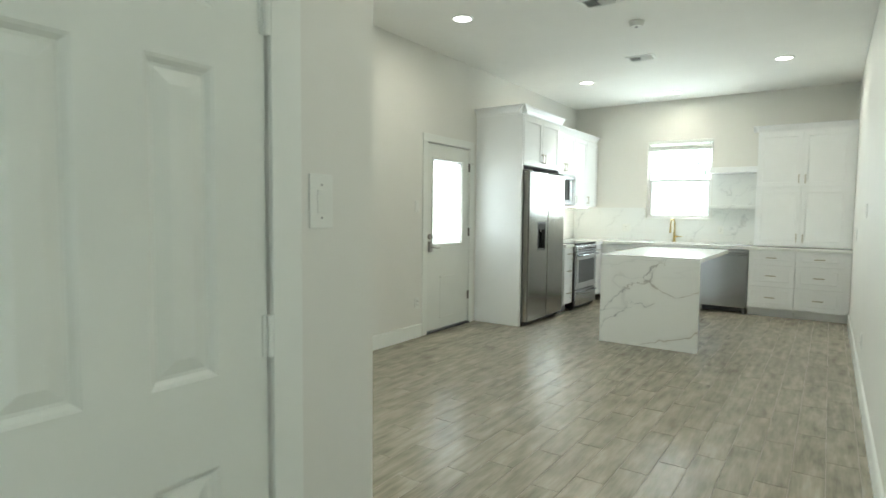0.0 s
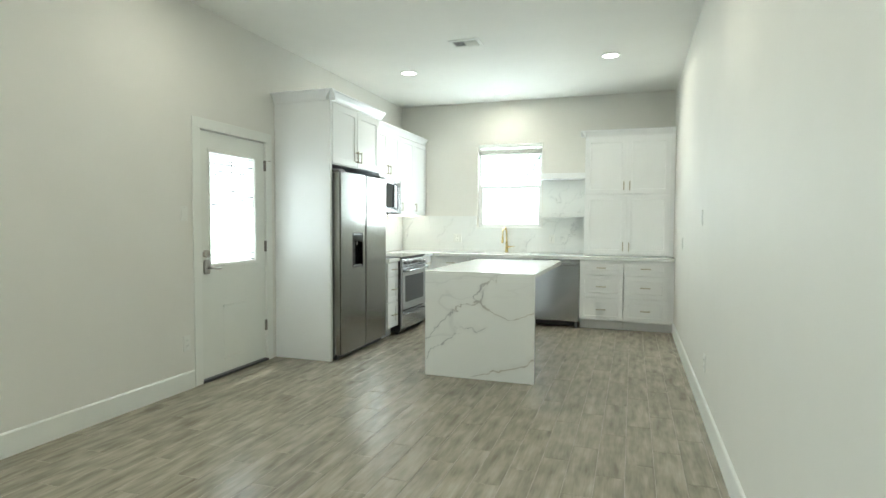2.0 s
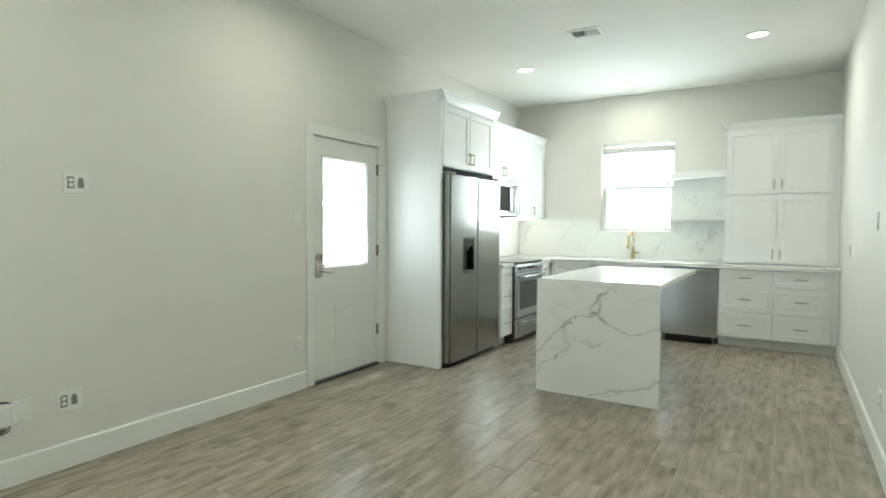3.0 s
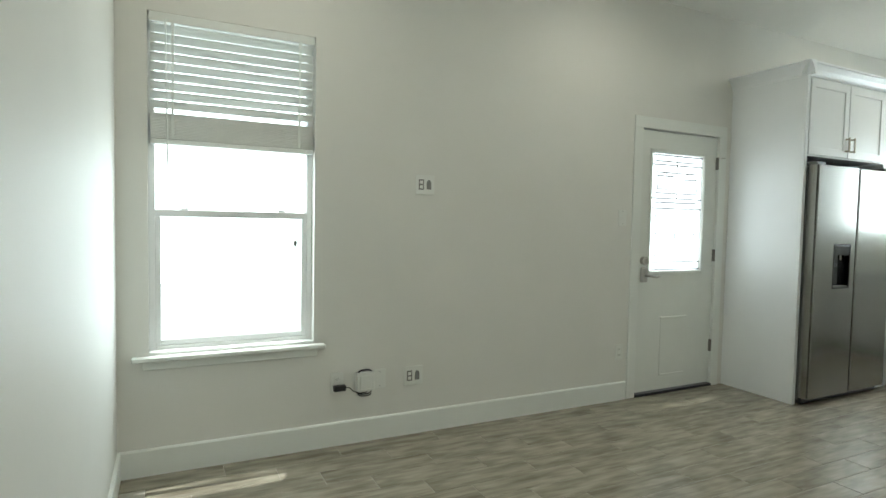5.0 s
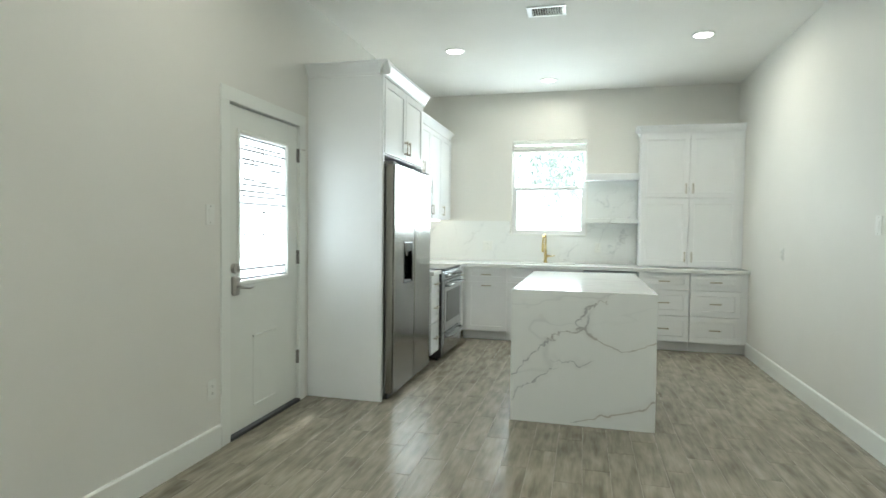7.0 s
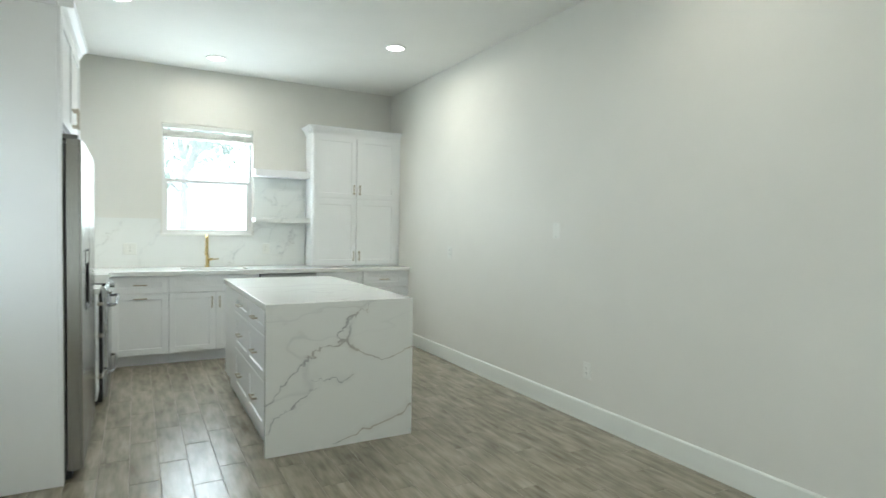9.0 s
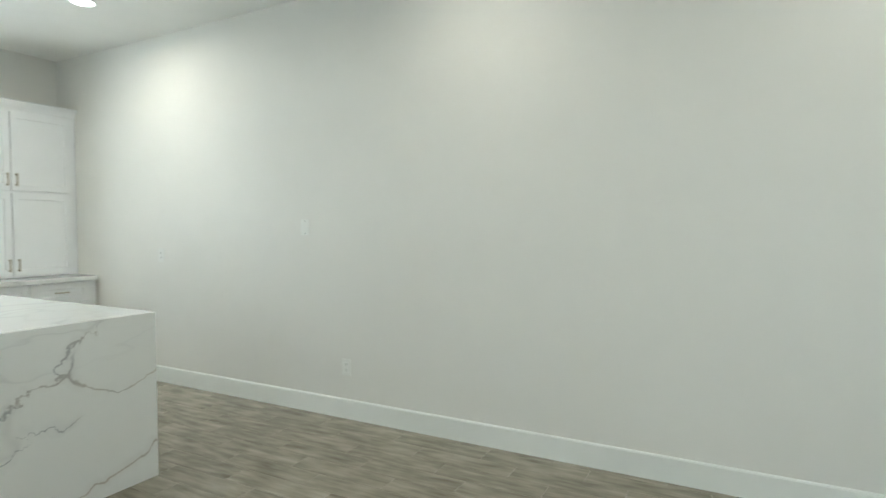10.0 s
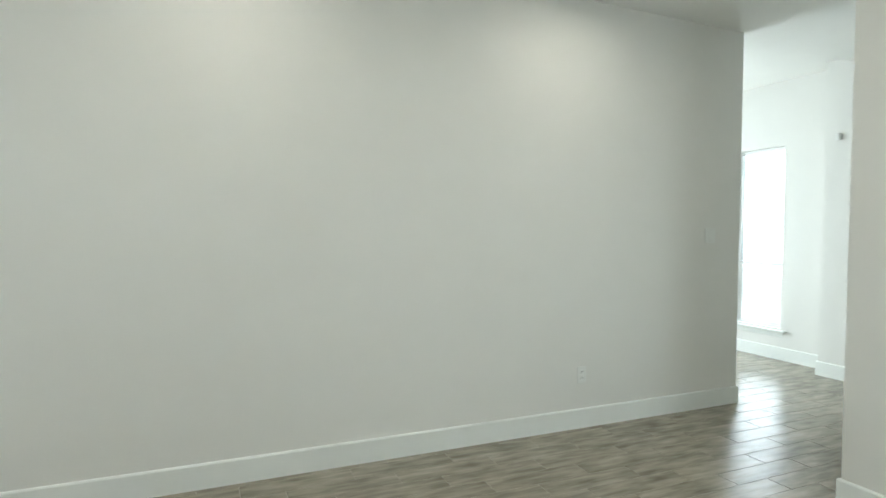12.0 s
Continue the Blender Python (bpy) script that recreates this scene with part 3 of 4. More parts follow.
mb = thing("wall_box", "small white wall box wound with dark cable", "junction box", (XL, 2.995, 0.364), W)
part("body", box(-0.056, 0.056, -0.036, 0, -0.055, 0.055, 0.007), PLASTIC, mb)
part("lid", box(-0.036, 0.036, -0.039, -0.035, -0.040, 0.040, 0.004), PLASTIC, mb)
loop = [(0.050 * math.copysign(abs(math.cos(a)) ** 0.6, math.cos(a)), -0.012, 0.073 * math.copysign(abs(math.sin(a)) ** 0.6, math.sin(a)) - 0.004) for a in [2 * math.pi * k / 28 for k in range(29)]]
part("cable", sweep(loop, 0.0035, 6), BLACK, mb)
loop_2 = [(x * 1.06, y - 0.006, z * 1.05 - 0.006) for x, y, z in loop[:25]]
part("cable", sweep(loop_2, 0.003, 6), BLACK, mb)

st = thing("window_sticker", "small grey sticker on the lower window pane", "sticker", (XL - 0.079, 2.60, 1.175), W)
part("tab", box(-0.010, 0.010, -0.0025, 0.0, -0.012, 0.018, 0.004), GREYPL, st)
part("tail", box(-0.003, 0.003, -0.002, 0.0, -0.035, -0.012, 0.001), GREYPL, st)

# outer door: flush lower half, leaded frosted glass above
od = thing("door_1", "white outer door with leaded frosted glass", "door", (XL - 0.012, DY0 + 0.006, 0), W, kind="structure")
DW = DY1 - 0.03 - DY0 - 0.008
g0, g1, gz0, gz1 = 0.118, 0.688, 0.968, 1.883
bm = wall_mesh("x", 0.0, 0.044, 0, DW, 0.028, 2.045, [(g0, g1, gz0, gz1)])
part("leaf", bm, DOORP, od)
bm = bmesh.new()
for p, q, r, s in ((g0 - 0.028, g0, gz0 - 0.028, gz1 + 0.028), (g1, g1 + 0.028, gz0 - 0.028, gz1 + 0.028), (g0, g1, gz0 - 0.028, gz0), (g0, g1, gz1, gz1 + 0.028)):
    box(p, q, -0.010, 0.0, r, s, 0.004, bm, 1)
part("glazing_bead", bm, DOORP, od)
fg = part("pane", box(g0, g1, 0.016, 0.022, gz0, gz1), FROST, od, "frosted leaded glass")
gw, gh = g1 - g0, gz1 - gz0
came = [(0, 1, v, v) for v in (0.985, 0.905, 0.62, 0.535, 0.075, 0.012)] + [(0.1, 0.9, v, v) for v in (0.935, 0.84, 0.665, 0.585)]
came += [(0.12, 0.45, 0.81, 0.81), (0.66, 0.9, 0.79, 0.79), (0.12, 0.33, 0.70, 0.70), (0.42, 0.62, 0.69, 0.69)]
came += [(0.5, 0.5, 0.905, 0.985), (0.5, 0.5, 0.84, 0.905), (0.3, 0.3, 0.81, 0.84), (0.7, 0.7, 0.81, 0.84), (0.14, 0.14, 0.70, 0.81), (0.9, 0.9, 0.68, 0.79), (0.5, 0.5, 0.62, 0.665)]
for u in (0.12, 0.5, 0.86):
    for v in (0.46, 0.30, 0.115):
        came += [(u, u, v - 0.018, v + 0.018), (u, u + 0.05, v + 0.018, v + 0.018)]
for u0, u1, v0, v1 in came:
    part("lead_came", box(g0 + gw * u0 - 0.003, g0 + gw * u1 + 0.003, 0.011, 0.016, gz0 + gh * v0 - 0.0050, gz0 + gh * v1 + 0.0050), LEAD, fg)
pet = part("pet_flap", box(0.265, 0.53, -0.0025, 0.0, 0.135, 0.59, 0.001), DOORP, od, "flat white panel low on the leaf")
part("ledge", box(0.255, 0.54, -0.016, 0.0, 0.59, 0.605, 0.003), DOORP, pet)
part("ledge", box(0.265, 0.525, -0.012, -0.0025, 0.140, 0.150, 0.002), DOORP, pet)
part("threshold", box(-0.006, DW + 0.006, -0.030, 0.10, 0.001, 0.022, 0.003), BLACK, od, "dark metal threshold")
for z in (1.838, 1.086, 0.339):
    h = part("hinge", box(DW - 0.012, DW + 0.014, -0.006, 0.0, z - 0.05, z + 0.05, 0.001), HINGE, od)
    part("knuckle", rod((DW + 0.003, -0.011, z - 0.05), (DW + 0.003, -0.011, z + 0.05), 0.0085, 10), HINGE, h)
part("door_stop", rod((DW + 0.003, -0.011, 1.885), (DW + 0.055, -0.035, 1.885), 0.004, 8), NICKEL, od)
esc = part("lock_plate", box(0.025, 0.088, -0.030, 0.0, 0.885, 1.005, 0.018, None, 3), NICKEL, od, "satin nickel lever lock")
part("lever", sweep([(0.056, -0.03, 0.938), (0.056, -0.06, 0.938), (0.075, -0.068, 0.937), (0.11, -0.068, 0.931), (0.145, -0.064, 0.929), (0.175, -0.060, 0.935)], 0.0095, 10), NICKEL, esc)
part("deadbolt", rod((0.056, -0.028, 1.052), (0.056, 0.0, 1.052), 0.031, 20, None), NICKEL, od)
part("thumb_turn", box(0.050, 0.062, -0.045, -0.028, 1.034, 1.070, 0.004), NICKEL, od)
structure("trim_outer_door_stop", box(XL - 0.10, XL - 0.06, DY0, DY1 - 0.03, DZ1 - 0.01, DZ1, 0.001), TRIM, "white door stop", "trim")
structure("trim_outer_door_jamb", box(XL - 0.13, XL + 0.002, DY1 - 0.03, DY1, 0, DZ1, 0.001), TRIM, "white painted door jamb", "trim")


def panel_door(name, label, at, turn, wide, high):
    """A moulded six-panel door; local x along the leaf, -y towards the viewer."""
    d = thing(name, label, "door", at, turn, kind="structure")
    stile, mid, mid_w = 0.143, wide / 2, 0.135
    xs = [(stile, mid - mid_w / 2), (mid + mid_w / 2, wide - stile)]
    zs = [(0.20, 0.688), (0.914, 1.656), (1.79, 1.95)]
    bm = bmesh.new()
    cuts_x = [0, xs[0][0], xs[0][1], xs[1][0], xs[1][1], wide]
    cuts_z = [0.008, zs[0][0], zs[0][1], zs[1][0], zs[1][1], zs[2][0], zs[2][1], high]
    cache = {}

    def v(x, y, z):
        key = (round(x, 4), round(y, 4), round(z, 4))
        if key not in cache:
            cache[key] = bm.verts.new((x, y, z))
        return cache[key]

    for i in range(5):
        for j in range(7):
            x0, x1, z0, z1 = cuts_x[i], cuts_x[i + 1], cuts_z[j], cuts_z[j + 1]
            if i in (1, 3) and j in (1, 3, 5):
                rings = [(0, 0), (0.008, 0.004), (0.018, 0.013), (0.026, 0.014), (0.056, 0.004), (0.060, 0.003)]
                loops = [[v(x0 + a, y, z0 + a), v(x1 - a, y, z0 + a), v(x1 - a, y, z1 - a), v(x0 + a, y, z1 - a)] for a, y in rings]
                for p, q in zip(loops, loops[1:]):
                    for k in range(4):
                        bm.faces.new((p[k], p[(k + 1) % 4], q[(k + 1) % 4], q[k]))
                bm.faces.new(loops[-1])
            else:
                bm.faces.new((v(x0, 0, z0), v(x1, 0, z0), v(x1, 0, z1), v(x0, 0, z1)))
    edge = [v(0, 0, 0.008), v(wide, 0, 0.008), v(wide, 0, high), v(0, 0, high)]
    back = [bm.verts.new((p.co.x, 0.035, p.co.z)) for p in edge]
    bm.faces.new(back[::-1])
    part("leaf", bm, DOORP, d)
    bm = bmesh.new()
    for p, q, r, s in ((0, 0.003, 0.008, high), (wide - 0.003, wide, 0.008, high), (0, wide, high - 0.003, high)):
        box(p, q, 0.001, 0.034, r, s, 0, bm)
    part("leaf_edge", bm, DOORP, d)
    for z in (0.28, 0.988, 1.82):
        h = part("hinge", rod((wide + 0.004, -0.008, z - 0.055), (wide + 0.004, -0.008, z + 0.055), 0.0085, 12), TRIM, d, "white painted hinge")
        part("hinge_leaf", box(wide - 0.016, wide + 0.012, -0.004, 0.0, z - 0.055, z + 0.055, 0.001), TRIM, h)
    knob = part("door_knob", rod((0.06, -0.05, 0.96), (0.06, 0.0, 0.96), 0.012, 12), NICKEL, d)
    bm = bmesh.new()
    bmesh.ops.create_uvsphere(bm, u_segments=16, v_segments=10, radius=0.028, matrix=Matrix.Translation((0.06, -0.06, 0.96)))
    part("knob_head", bm, NICKEL, knob)
    return d


panel_door("door_2", "white moulded six-panel closet door, closed", (HX - 0.006, CD0 + 0.004, 0), W, CD1 - CD0 - 0.012, 2.04)
# ---- ceiling fixtures ----
LAMPS = [(-2.58, 7.51), (-0.38, 7.51), (-1.77, 8.74), (-2.63, 4.595), (-0.38, 4.595), (-2.63, 2.45), (-0.38, 2.45)]
first_lamp = None
for x, y in LAMPS:
    if first_lamp is None:
        first_lamp = thing("recessed_light", "round white recessed ceiling light, switched on", "ceiling light", (x, y, H), group="recessed ceiling lights")
        bm = bmesh.new()
        rings = []
        for r, z in ((0.098, 0.0), (0.096, -0.006), (0.080, -0.009), (0.076, -0.004)):
            rings.append([bm.verts.new((r * math.cos(2 * math.pi * k / 32), r * math.sin(2 * math.pi * k / 32), z)) for k in range(32)])
        for p, q in zip(rings, rings[1:]):
            for k in range(32):
                bm.faces.new((p[k], p[(k + 1) % 32], q[(k + 1) % 32], q[k])).smooth = True
        bmesh.ops.recalc_face_normals(bm, faces=bm.faces)
        part("trim_ring", bm, TRIM, first_lamp)
        part("diffuser", rod((0, 0, -0.0055), (0, 0, -0.002), 0.0765, 32), LAMPM, first_lamp, "glowing white disc")
    else:
        copy_thing(first_lamp, pose(x, y, H))


def ceiling_vent(at, wide, deep, slats):
    v = thing("ceiling_vent", "white stamped metal air register in the ceiling", "vent", at)
    part("backing", box(-wide / 2 + 0.03, wide / 2 - 0.03, -deep / 2 + 0.03, deep / 2 - 0.03, -0.003, -0.001), DARK, v)
    bm = bmesh.new()
    for p, q, r, s in ((-wide / 2, wide / 2, -deep / 2, -deep / 2 + 0.035), (-wide / 2, wide / 2, deep / 2 - 0.035, deep / 2),
                       (-wide / 2, -wide / 2 + 0.035, -deep / 2 + 0.035, deep / 2 - 0.035), (wide / 2 - 0.035, wide / 2, -deep / 2 + 0.035, deep / 2 - 0.035)):
        box(p, q, r, s, -0.010, 0, 0.003, bm, 1)
    part("frame", bm, TRIM, v)
    span = wide - 0.07
    for k in range(slats):
        x = -span / 2 + span * (k + 0.5) / slats
        tilt = -0.6 if k < slats / 2 else 0.6
        bm = box(-0.0013, 0.0013, -deep / 2 + 0.035, deep / 2 - 0.035, -0.010, 0.010)
        bmesh.ops.rotate(bm, verts=bm.verts, cent=(0, 0, 0), matrix=Matrix.Rotation(tilt, 3, "Y"))
        bmesh.ops.translate(bm, verts=bm.verts, vec=(x, 0, -0.0125))
        part("slat", bm, TRIM, v)
    return v


ceiling_vent((-1.66, 6.69, H), 0.30, 0.22, 12)
ceiling_vent((-1.49, 4.85, H), 0.30, 0.22, 12)
sd = thing("smoke_detector", "round white smoke detector on the ceiling", "smoke detector", (-1.385, 5.51, H))
part("base", rod((0, 0, -0.012), (0, 0, 0), 0.072, 32), PLASTIC, sd)
part("body", rod((0, 0, -0.042), (0, 0, -0.012), 0.052, 32, None, 0.066), PLASTIC, sd)
part("button", rod((0, 0, -0.046), (0, 0, -0.042), 0.014, 16), GREYPL, sd)
ms = thing("wall_sensor", "small white corner sensor high on the hall wall", "sensor", (XR + 0.19, EDGE, 2.32))
part("body", box(-0.02, 0.02, 0, 0.03, -0.035, 0.035, 0.008), PLASTIC, ms)
part("lens", box(-0.013, 0.013, 0.028, 0.036, -0.02, 0.012, 0.004), PLASTIC, ms)
# ---- kitchen ----
def shaker(x0, x1, z0, z1, y=0.0, stile=0.055, thick=0.02):
    """A shaker front: flat frame round a recessed panel. -y faces the room."""
    bm = bmesh.new()

    def ring(a, d):
        return [bm.verts.new(p) for p in ((x0 + a, y + d, z0 + a), (x1 - a, y + d, z0 + a), (x1 - a, y + d, z1 - a), (x0 + a, y + d, z1 - a))]

    loops = [ring(0, 0), ring(0, -thick + 0.0015), ring(0.0015, -thick), ring(stile, -thick), ring(stile + 0.003, -thick + 0.008)]
    for p, q in zip(loops, loops[1:]):
        for k in range(4):
            bm.faces.new((p[k], p[(k + 1) % 4], q[(k + 1) % 4], q[k]))
    bm.faces.new(loops[-1])
    bm.faces.new(loops[0][::-1])
    bmesh.ops.recalc_face_normals(bm, faces=bm.faces)
    return bm


def bar_pull(x, z, upright, length=0.115, y=-0.02):
    bm = bmesh.new()
    h = length / 2
    if upright:
        box(x - 0.006, x + 0.006, y - 0.034, y - 0.024, z - h, z + h, 0.002, bm, 1)
        for d in (-h + 0.012, h - 0.012):
            box(x - 0.005, x + 0.005, y - 0.026, y, z + d - 0.006, z + d + 0.006, 0, bm)
    else:
        box(x - h, x + h, y - 0.034, y - 0.024, z - 0.006, z + 0.006, 0.002, bm, 1)
        for d in (-h + 0.012, h - 0.012):
            box(x + d - 0.006, x + d + 0.006, y - 0.026, y, z - 0.005, z + 0.005, 0, bm)
    return bm


def cabinet(name, label, category, at, turn, wide, z0, z1, deep, fronts, toe=0.0):
    """Carcass with fronts (x0, x1, z0, z1, kind, pull); pull: 'mid', or 'l'/'r' with 't'/'b' for an upright pull near that edge."""
    c = thing(name, label, category, at, turn)
    part("body", box(0.001, wide - 0.001, 0.0, deep, z0, z1, 0.001, None, 1), CAB, c)
    if toe:
        part("toe_kick", box(0.001, wide - 0.001, 0.075, 0.09, 0.0, z0 - 0.001, 0.001, None, 1), CAB, c)
    for fx0, fx1, fz0, fz1, kind, pull in fronts:
        f = part(kind, shaker(fx0 + 0.003, fx1 - 0.003, fz0 + 0.003, fz1 - 0.003), CAB, c)
        if pull == "mid":
            part("handle", bar_pull((fx0 + fx1) / 2, (fz0 + fz1) / 2 if kind == "drawer_front" else fz1 - 0.05, False), BRASS, f, "champagne brass bar pull")
        elif pull == "top":
            part("handle", bar_pull((fx0 + fx1) / 2, fz1 - 0.045, False), BRASS, f, "champagne brass bar pull")
        elif pull:
            hx = fx0 + 0.035 if pull[0] == "l" else fx1 - 0.035
            hz = fz1 - 0.10 if pull[1] == "t" else fz0 + 0.10
            part("handle", bar_pull(hx, hz, True), BRASS, f, "champagne brass bar pull")
    return c


def crown(profile_out, rise, z):
    """Profile of a crown moulding: (out, z) from the cabinet face."""
    return [(0.0, z), (-0.008, z), (-0.012, z + rise * 0.2), (-profile_out * 0.45, z + rise * 0.5), (-profile_out * 0.85, z + rise * 0.82), (-profile_out, z + rise * 0.86), (-profile_out, z + rise), (0.0, z + rise)]


# fridge surround: tall end panel, cabinet over the fridge, crown
FXF, FY0, FY1 = -2.818, 6.14, 7.235
ep = thing("end_panel", "tall white painted end panel beside the fridge", "panel", (XL + 0.002, FY0, 0))
part("board", box(0, FXF - XL - 0.002, 0, 0.025, 0.0, 2.44, 0.002, None, 1), CAB, ep)
part("front_edge", box(FXF - XL - 0.002, FXF - XL + 0.016, -0.002, 0.032, 0.0, 2.44, 0.002, None, 1), CAB, ep)
part("crown_moulding", profile_bar([(u, z) for u, z in crown(0.06, 0.095, 2.44)], "x", 0, FXF - XL + 0.07), CAB, ep)
of = cabinet("wall_cabinet", "white shaker cabinet above the fridge with two doors", "cabinet", (FXF, FY0 + 0.027, 0), 90, FY1 - FY0 - 0.03, 1.862, 2.44, 0.58,
             [(0.012, 0.512, 1.868, 2.425, "door", "rb"), (0.514, 1.014, 1.868, 2.425, "door", "lb")])
part("crown_moulding", profile_bar(crown(0.062, 0.095, 2.44), "x", -0.09, FY1 - FY0 + 0.02), CAB, of)
part("side_panel", box(FY1 - FY0 - 0.028, FY1 - FY0 - 0.006, 0.0, 0.58, 0.908, 1.862, 0.001, None, 1), CAB, of)

# refrigerator
fr = thing("refrigerator", "stainless steel side-by-side refrigerator with water dispenser", "refrigerator", (-2.765, 6.185, 0), 90)
FW = 1.015
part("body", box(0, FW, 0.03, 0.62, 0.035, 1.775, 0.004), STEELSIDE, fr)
part("base_grille", box(0.01, FW - 0.01, 0.005, 0.06, 0.012, 0.06, 0.003), BLACK, fr)
for x in (0.05, FW - 0.05):
    part("foot", rod((x, 0.045, 0.0), (x, 0.045, 0.04), 0.022, 12), BLACK, fr)
split = 0.53
dx0, dx1, dz0, dz1 = 0.245, 0.445, 0.88, 1.20
bm = wall_mesh("x", -0.045, 0.022, 0.0, split - 0.006, 0.055, 1.79, [(dx0, dx1, dz0, dz1)])
bmesh.ops.bevel(bm, geom=[e for e in bm.edges if len(e.link_faces) == 2 and e.calc_face_angle(0) > 1.2 and (abs(e.verts[0].co.x) < 1e-4 or e.verts[0].co.x > split - 0.007) and abs(e.verts[0].co.x - e.verts[1].co.x) < 1e-4 and e.verts[0].co.y < -0.04 and e.verts[1].co.y < -0.04],
                offset=0.012, segments=4, affect="EDGES")
ld = part("door", bm, STEEL, fr, "brushed stainless freezer door")
disp = part("dispenser", box(dx0, dx1, -0.005, 0.018, dz0, dz1), GLASSBLACK, ld, "dark recessed water dispenser")
bm = bmesh.new()
for p, q, r, s in ((dx0 - 0.008, dx0, dz0 - 0.008, dz1 + 0.008), (dx1, dx1 + 0.008, dz0 - 0.008, dz1 + 0.008), (dx0, dx1, dz1, dz1 + 0.008), (dx0, dx1, dz0 - 0.008, dz0)):
    box(p, q, -0.048, -0.004, r, s, 0.002, bm, 1)
part("dispenser_frame", bm, BLACK, ld)
part("control_panel", box(dx0 + 0.004, dx1 - 0.004, -0.047, -0.02, dz1 - 0.075, dz1 - 0.003, 0.004), GLASSBLACK, ld)
part("nozzle", rod(((dx0 + dx1) / 2, -0.03, dz1 - 0.075), ((dx0 + dx1) / 2, -0.03, dz1 - 0.11), 0.012, 12), STEEL, ld)
part("drip_tray", box(dx0 + 0.01, dx1 - 0.01, -0.044, -0.006, dz0 + 0.002, dz0 + 0.012, 0.002), GREYPL, ld)
rd = part("door", box(split + 0.006, FW, -0.045, 0.022, 0.055, 1.79, 0.010, None, 4), STEEL, fr, "brushed stainless fridge door")
part("door_gap", box(split - 0.006, split + 0.006, -0.012, 0.02, 0.06, 1.785), BLACK, fr)
for x in (0.06, FW - 0.06):
    part("hinge_cover", box(x - 0.05, x + 0.05, -0.03, 0.10, 1.79, 1.815, 0.006), GREYPL, fr)

# west run of base units, range, counter
DEEP = 0.62
XF = -2.735   # front of west base carcasses
cabinet("base_cabinet", "narrow white shaker drawer unit beside the range", "cabinet", (XF, 7.245, 0), 90, 0.285, 0.11, 0.865, 0.6,
        [(0.0, 0.285, 0.70, 0.862, "drawer_front", "mid"), (0.0, 0.285, 0.41, 0.697, "drawer_front", "mid"), (0.0, 0.285, 0.115, 0.407, "drawer_front", "mid")], toe=0.11)
cabinet("base_cabinet", "white corner base unit between range and sink run", "cabinet", (XF, 8.305, 0), 90, 0.393, 0.11, 0.865, 0.6,
        [(0.0, 0.355, 0.70, 0.862, "drawer_front", "mid"), (0.0, 0.355, 0.115, 0.697, "door", "lt")], toe=0.11)

ra = thing("range_cooker", "stainless steel electric range with black glass cooktop", "range", (XF + 0.040, 7.535, 0), 90)
RW = 0.762
part("body", box(0, RW, 0.0, 0.66, 0.03, 0.895, 0.003), BLACK, ra)
for x in (0.04, RW - 0.04):
    part("foot", rod((x, 0.05, 0.0), (x, 0.05, 0.035), 0.018, 10), BLACK, ra)
ct = part("cooktop", box(-0.002, RW + 0.002, -0.025, 0.682, 0.895, 0.915, 0.004), GLASSBLACK, ra, "black glass cooktop")
for x, y, r in ((0.2, 0.16, 0.10), (0.56, 0.16, 0.08), (0.2, 0.48, 0.075), (0.56, 0.48, 0.10)):
    bm = bmesh.new()
    inner = [bm.verts.new((x + r * math.cos(a), y + r * math.sin(a), 0.9155)) for a in [2 * math.pi * k / 32 for k in range(32)]]
    outer = [bm.verts.new((x + (r + 0.003) * math.cos(a), y + (r + 0.003) * math.sin(a), 0.9155)) for a in [2 * math.pi * k / 32 for k in range(32)]]
    for k in range(32):
        bm.faces.new((inner[k], inner[(k + 1) % 32], outer[(k + 1) % 32], outer[k]))
    part("burner_ring", bm, GREYPL, ct)
prof = [(-0.026, 0.80), (-0.038, 0.815), (-0.034, 0.865), (-0.010, 0.893), (0.01, 0.893), (0.01, 0.80)]
cp = part("control_panel", profile_bar(prof, "x", 0.004, RW - 0.004), STEEL_LIGHT, ra)
part("display", box(RW * 0.36, RW * 0.64, -0.0395, -0.034, 0.825, 0.858, 0.002), GLASSBLACK, cp)
for x in (0.09, 0.18, RW - 0.18, RW - 0.09):
    part("knob", rod((x, -0.036, 0.842), (x, -0.062, 0.840), 0.019, 20, None, 0.016), STEEL_LIGHT, cp)
dr = part("oven_door", box(0.006, RW - 0.006, -0.035, -0.002, 0.285, 0.795, 0.006), STEEL_LIGHT, ra)
part("oven_window", box(0.085, RW - 0.085, -0.0375, -0.034, 0.375, 0.685, 0.002), OVENGLASS, dr, "dark oven window")
part("handle", sweep([(0.05, -0.035, 0.745), (0.05, -0.08, 0.75), (0.09, -0.088, 0.752), (RW / 2, -0.092, 0.752), (RW - 0.09, -0.088, 0.752), (RW - 0.05, -0.08, 0.75), (RW - 0.05, -0.035, 0.745)], 0.012, 12), STEEL_LIGHT, dr)
dw2 = part("warming_drawer", box(0.006, RW - 0.006, -0.035, -0.002, 0.065, 0.275, 0.006), STEEL_LIGHT, ra)
part("handle", sweep([(0.05, -0.035, 0.235), (0.06, -0.062, 0.24), (0.12, -0.070, 0.238), (RW / 2, -0.074, 0.222), (RW - 0.12, -0.070, 0.238), (RW - 0.06, -0.062, 0.24), (RW - 0.05, -0.035, 0.235)], 0.011, 12), STEEL_LIGHT, dw2)

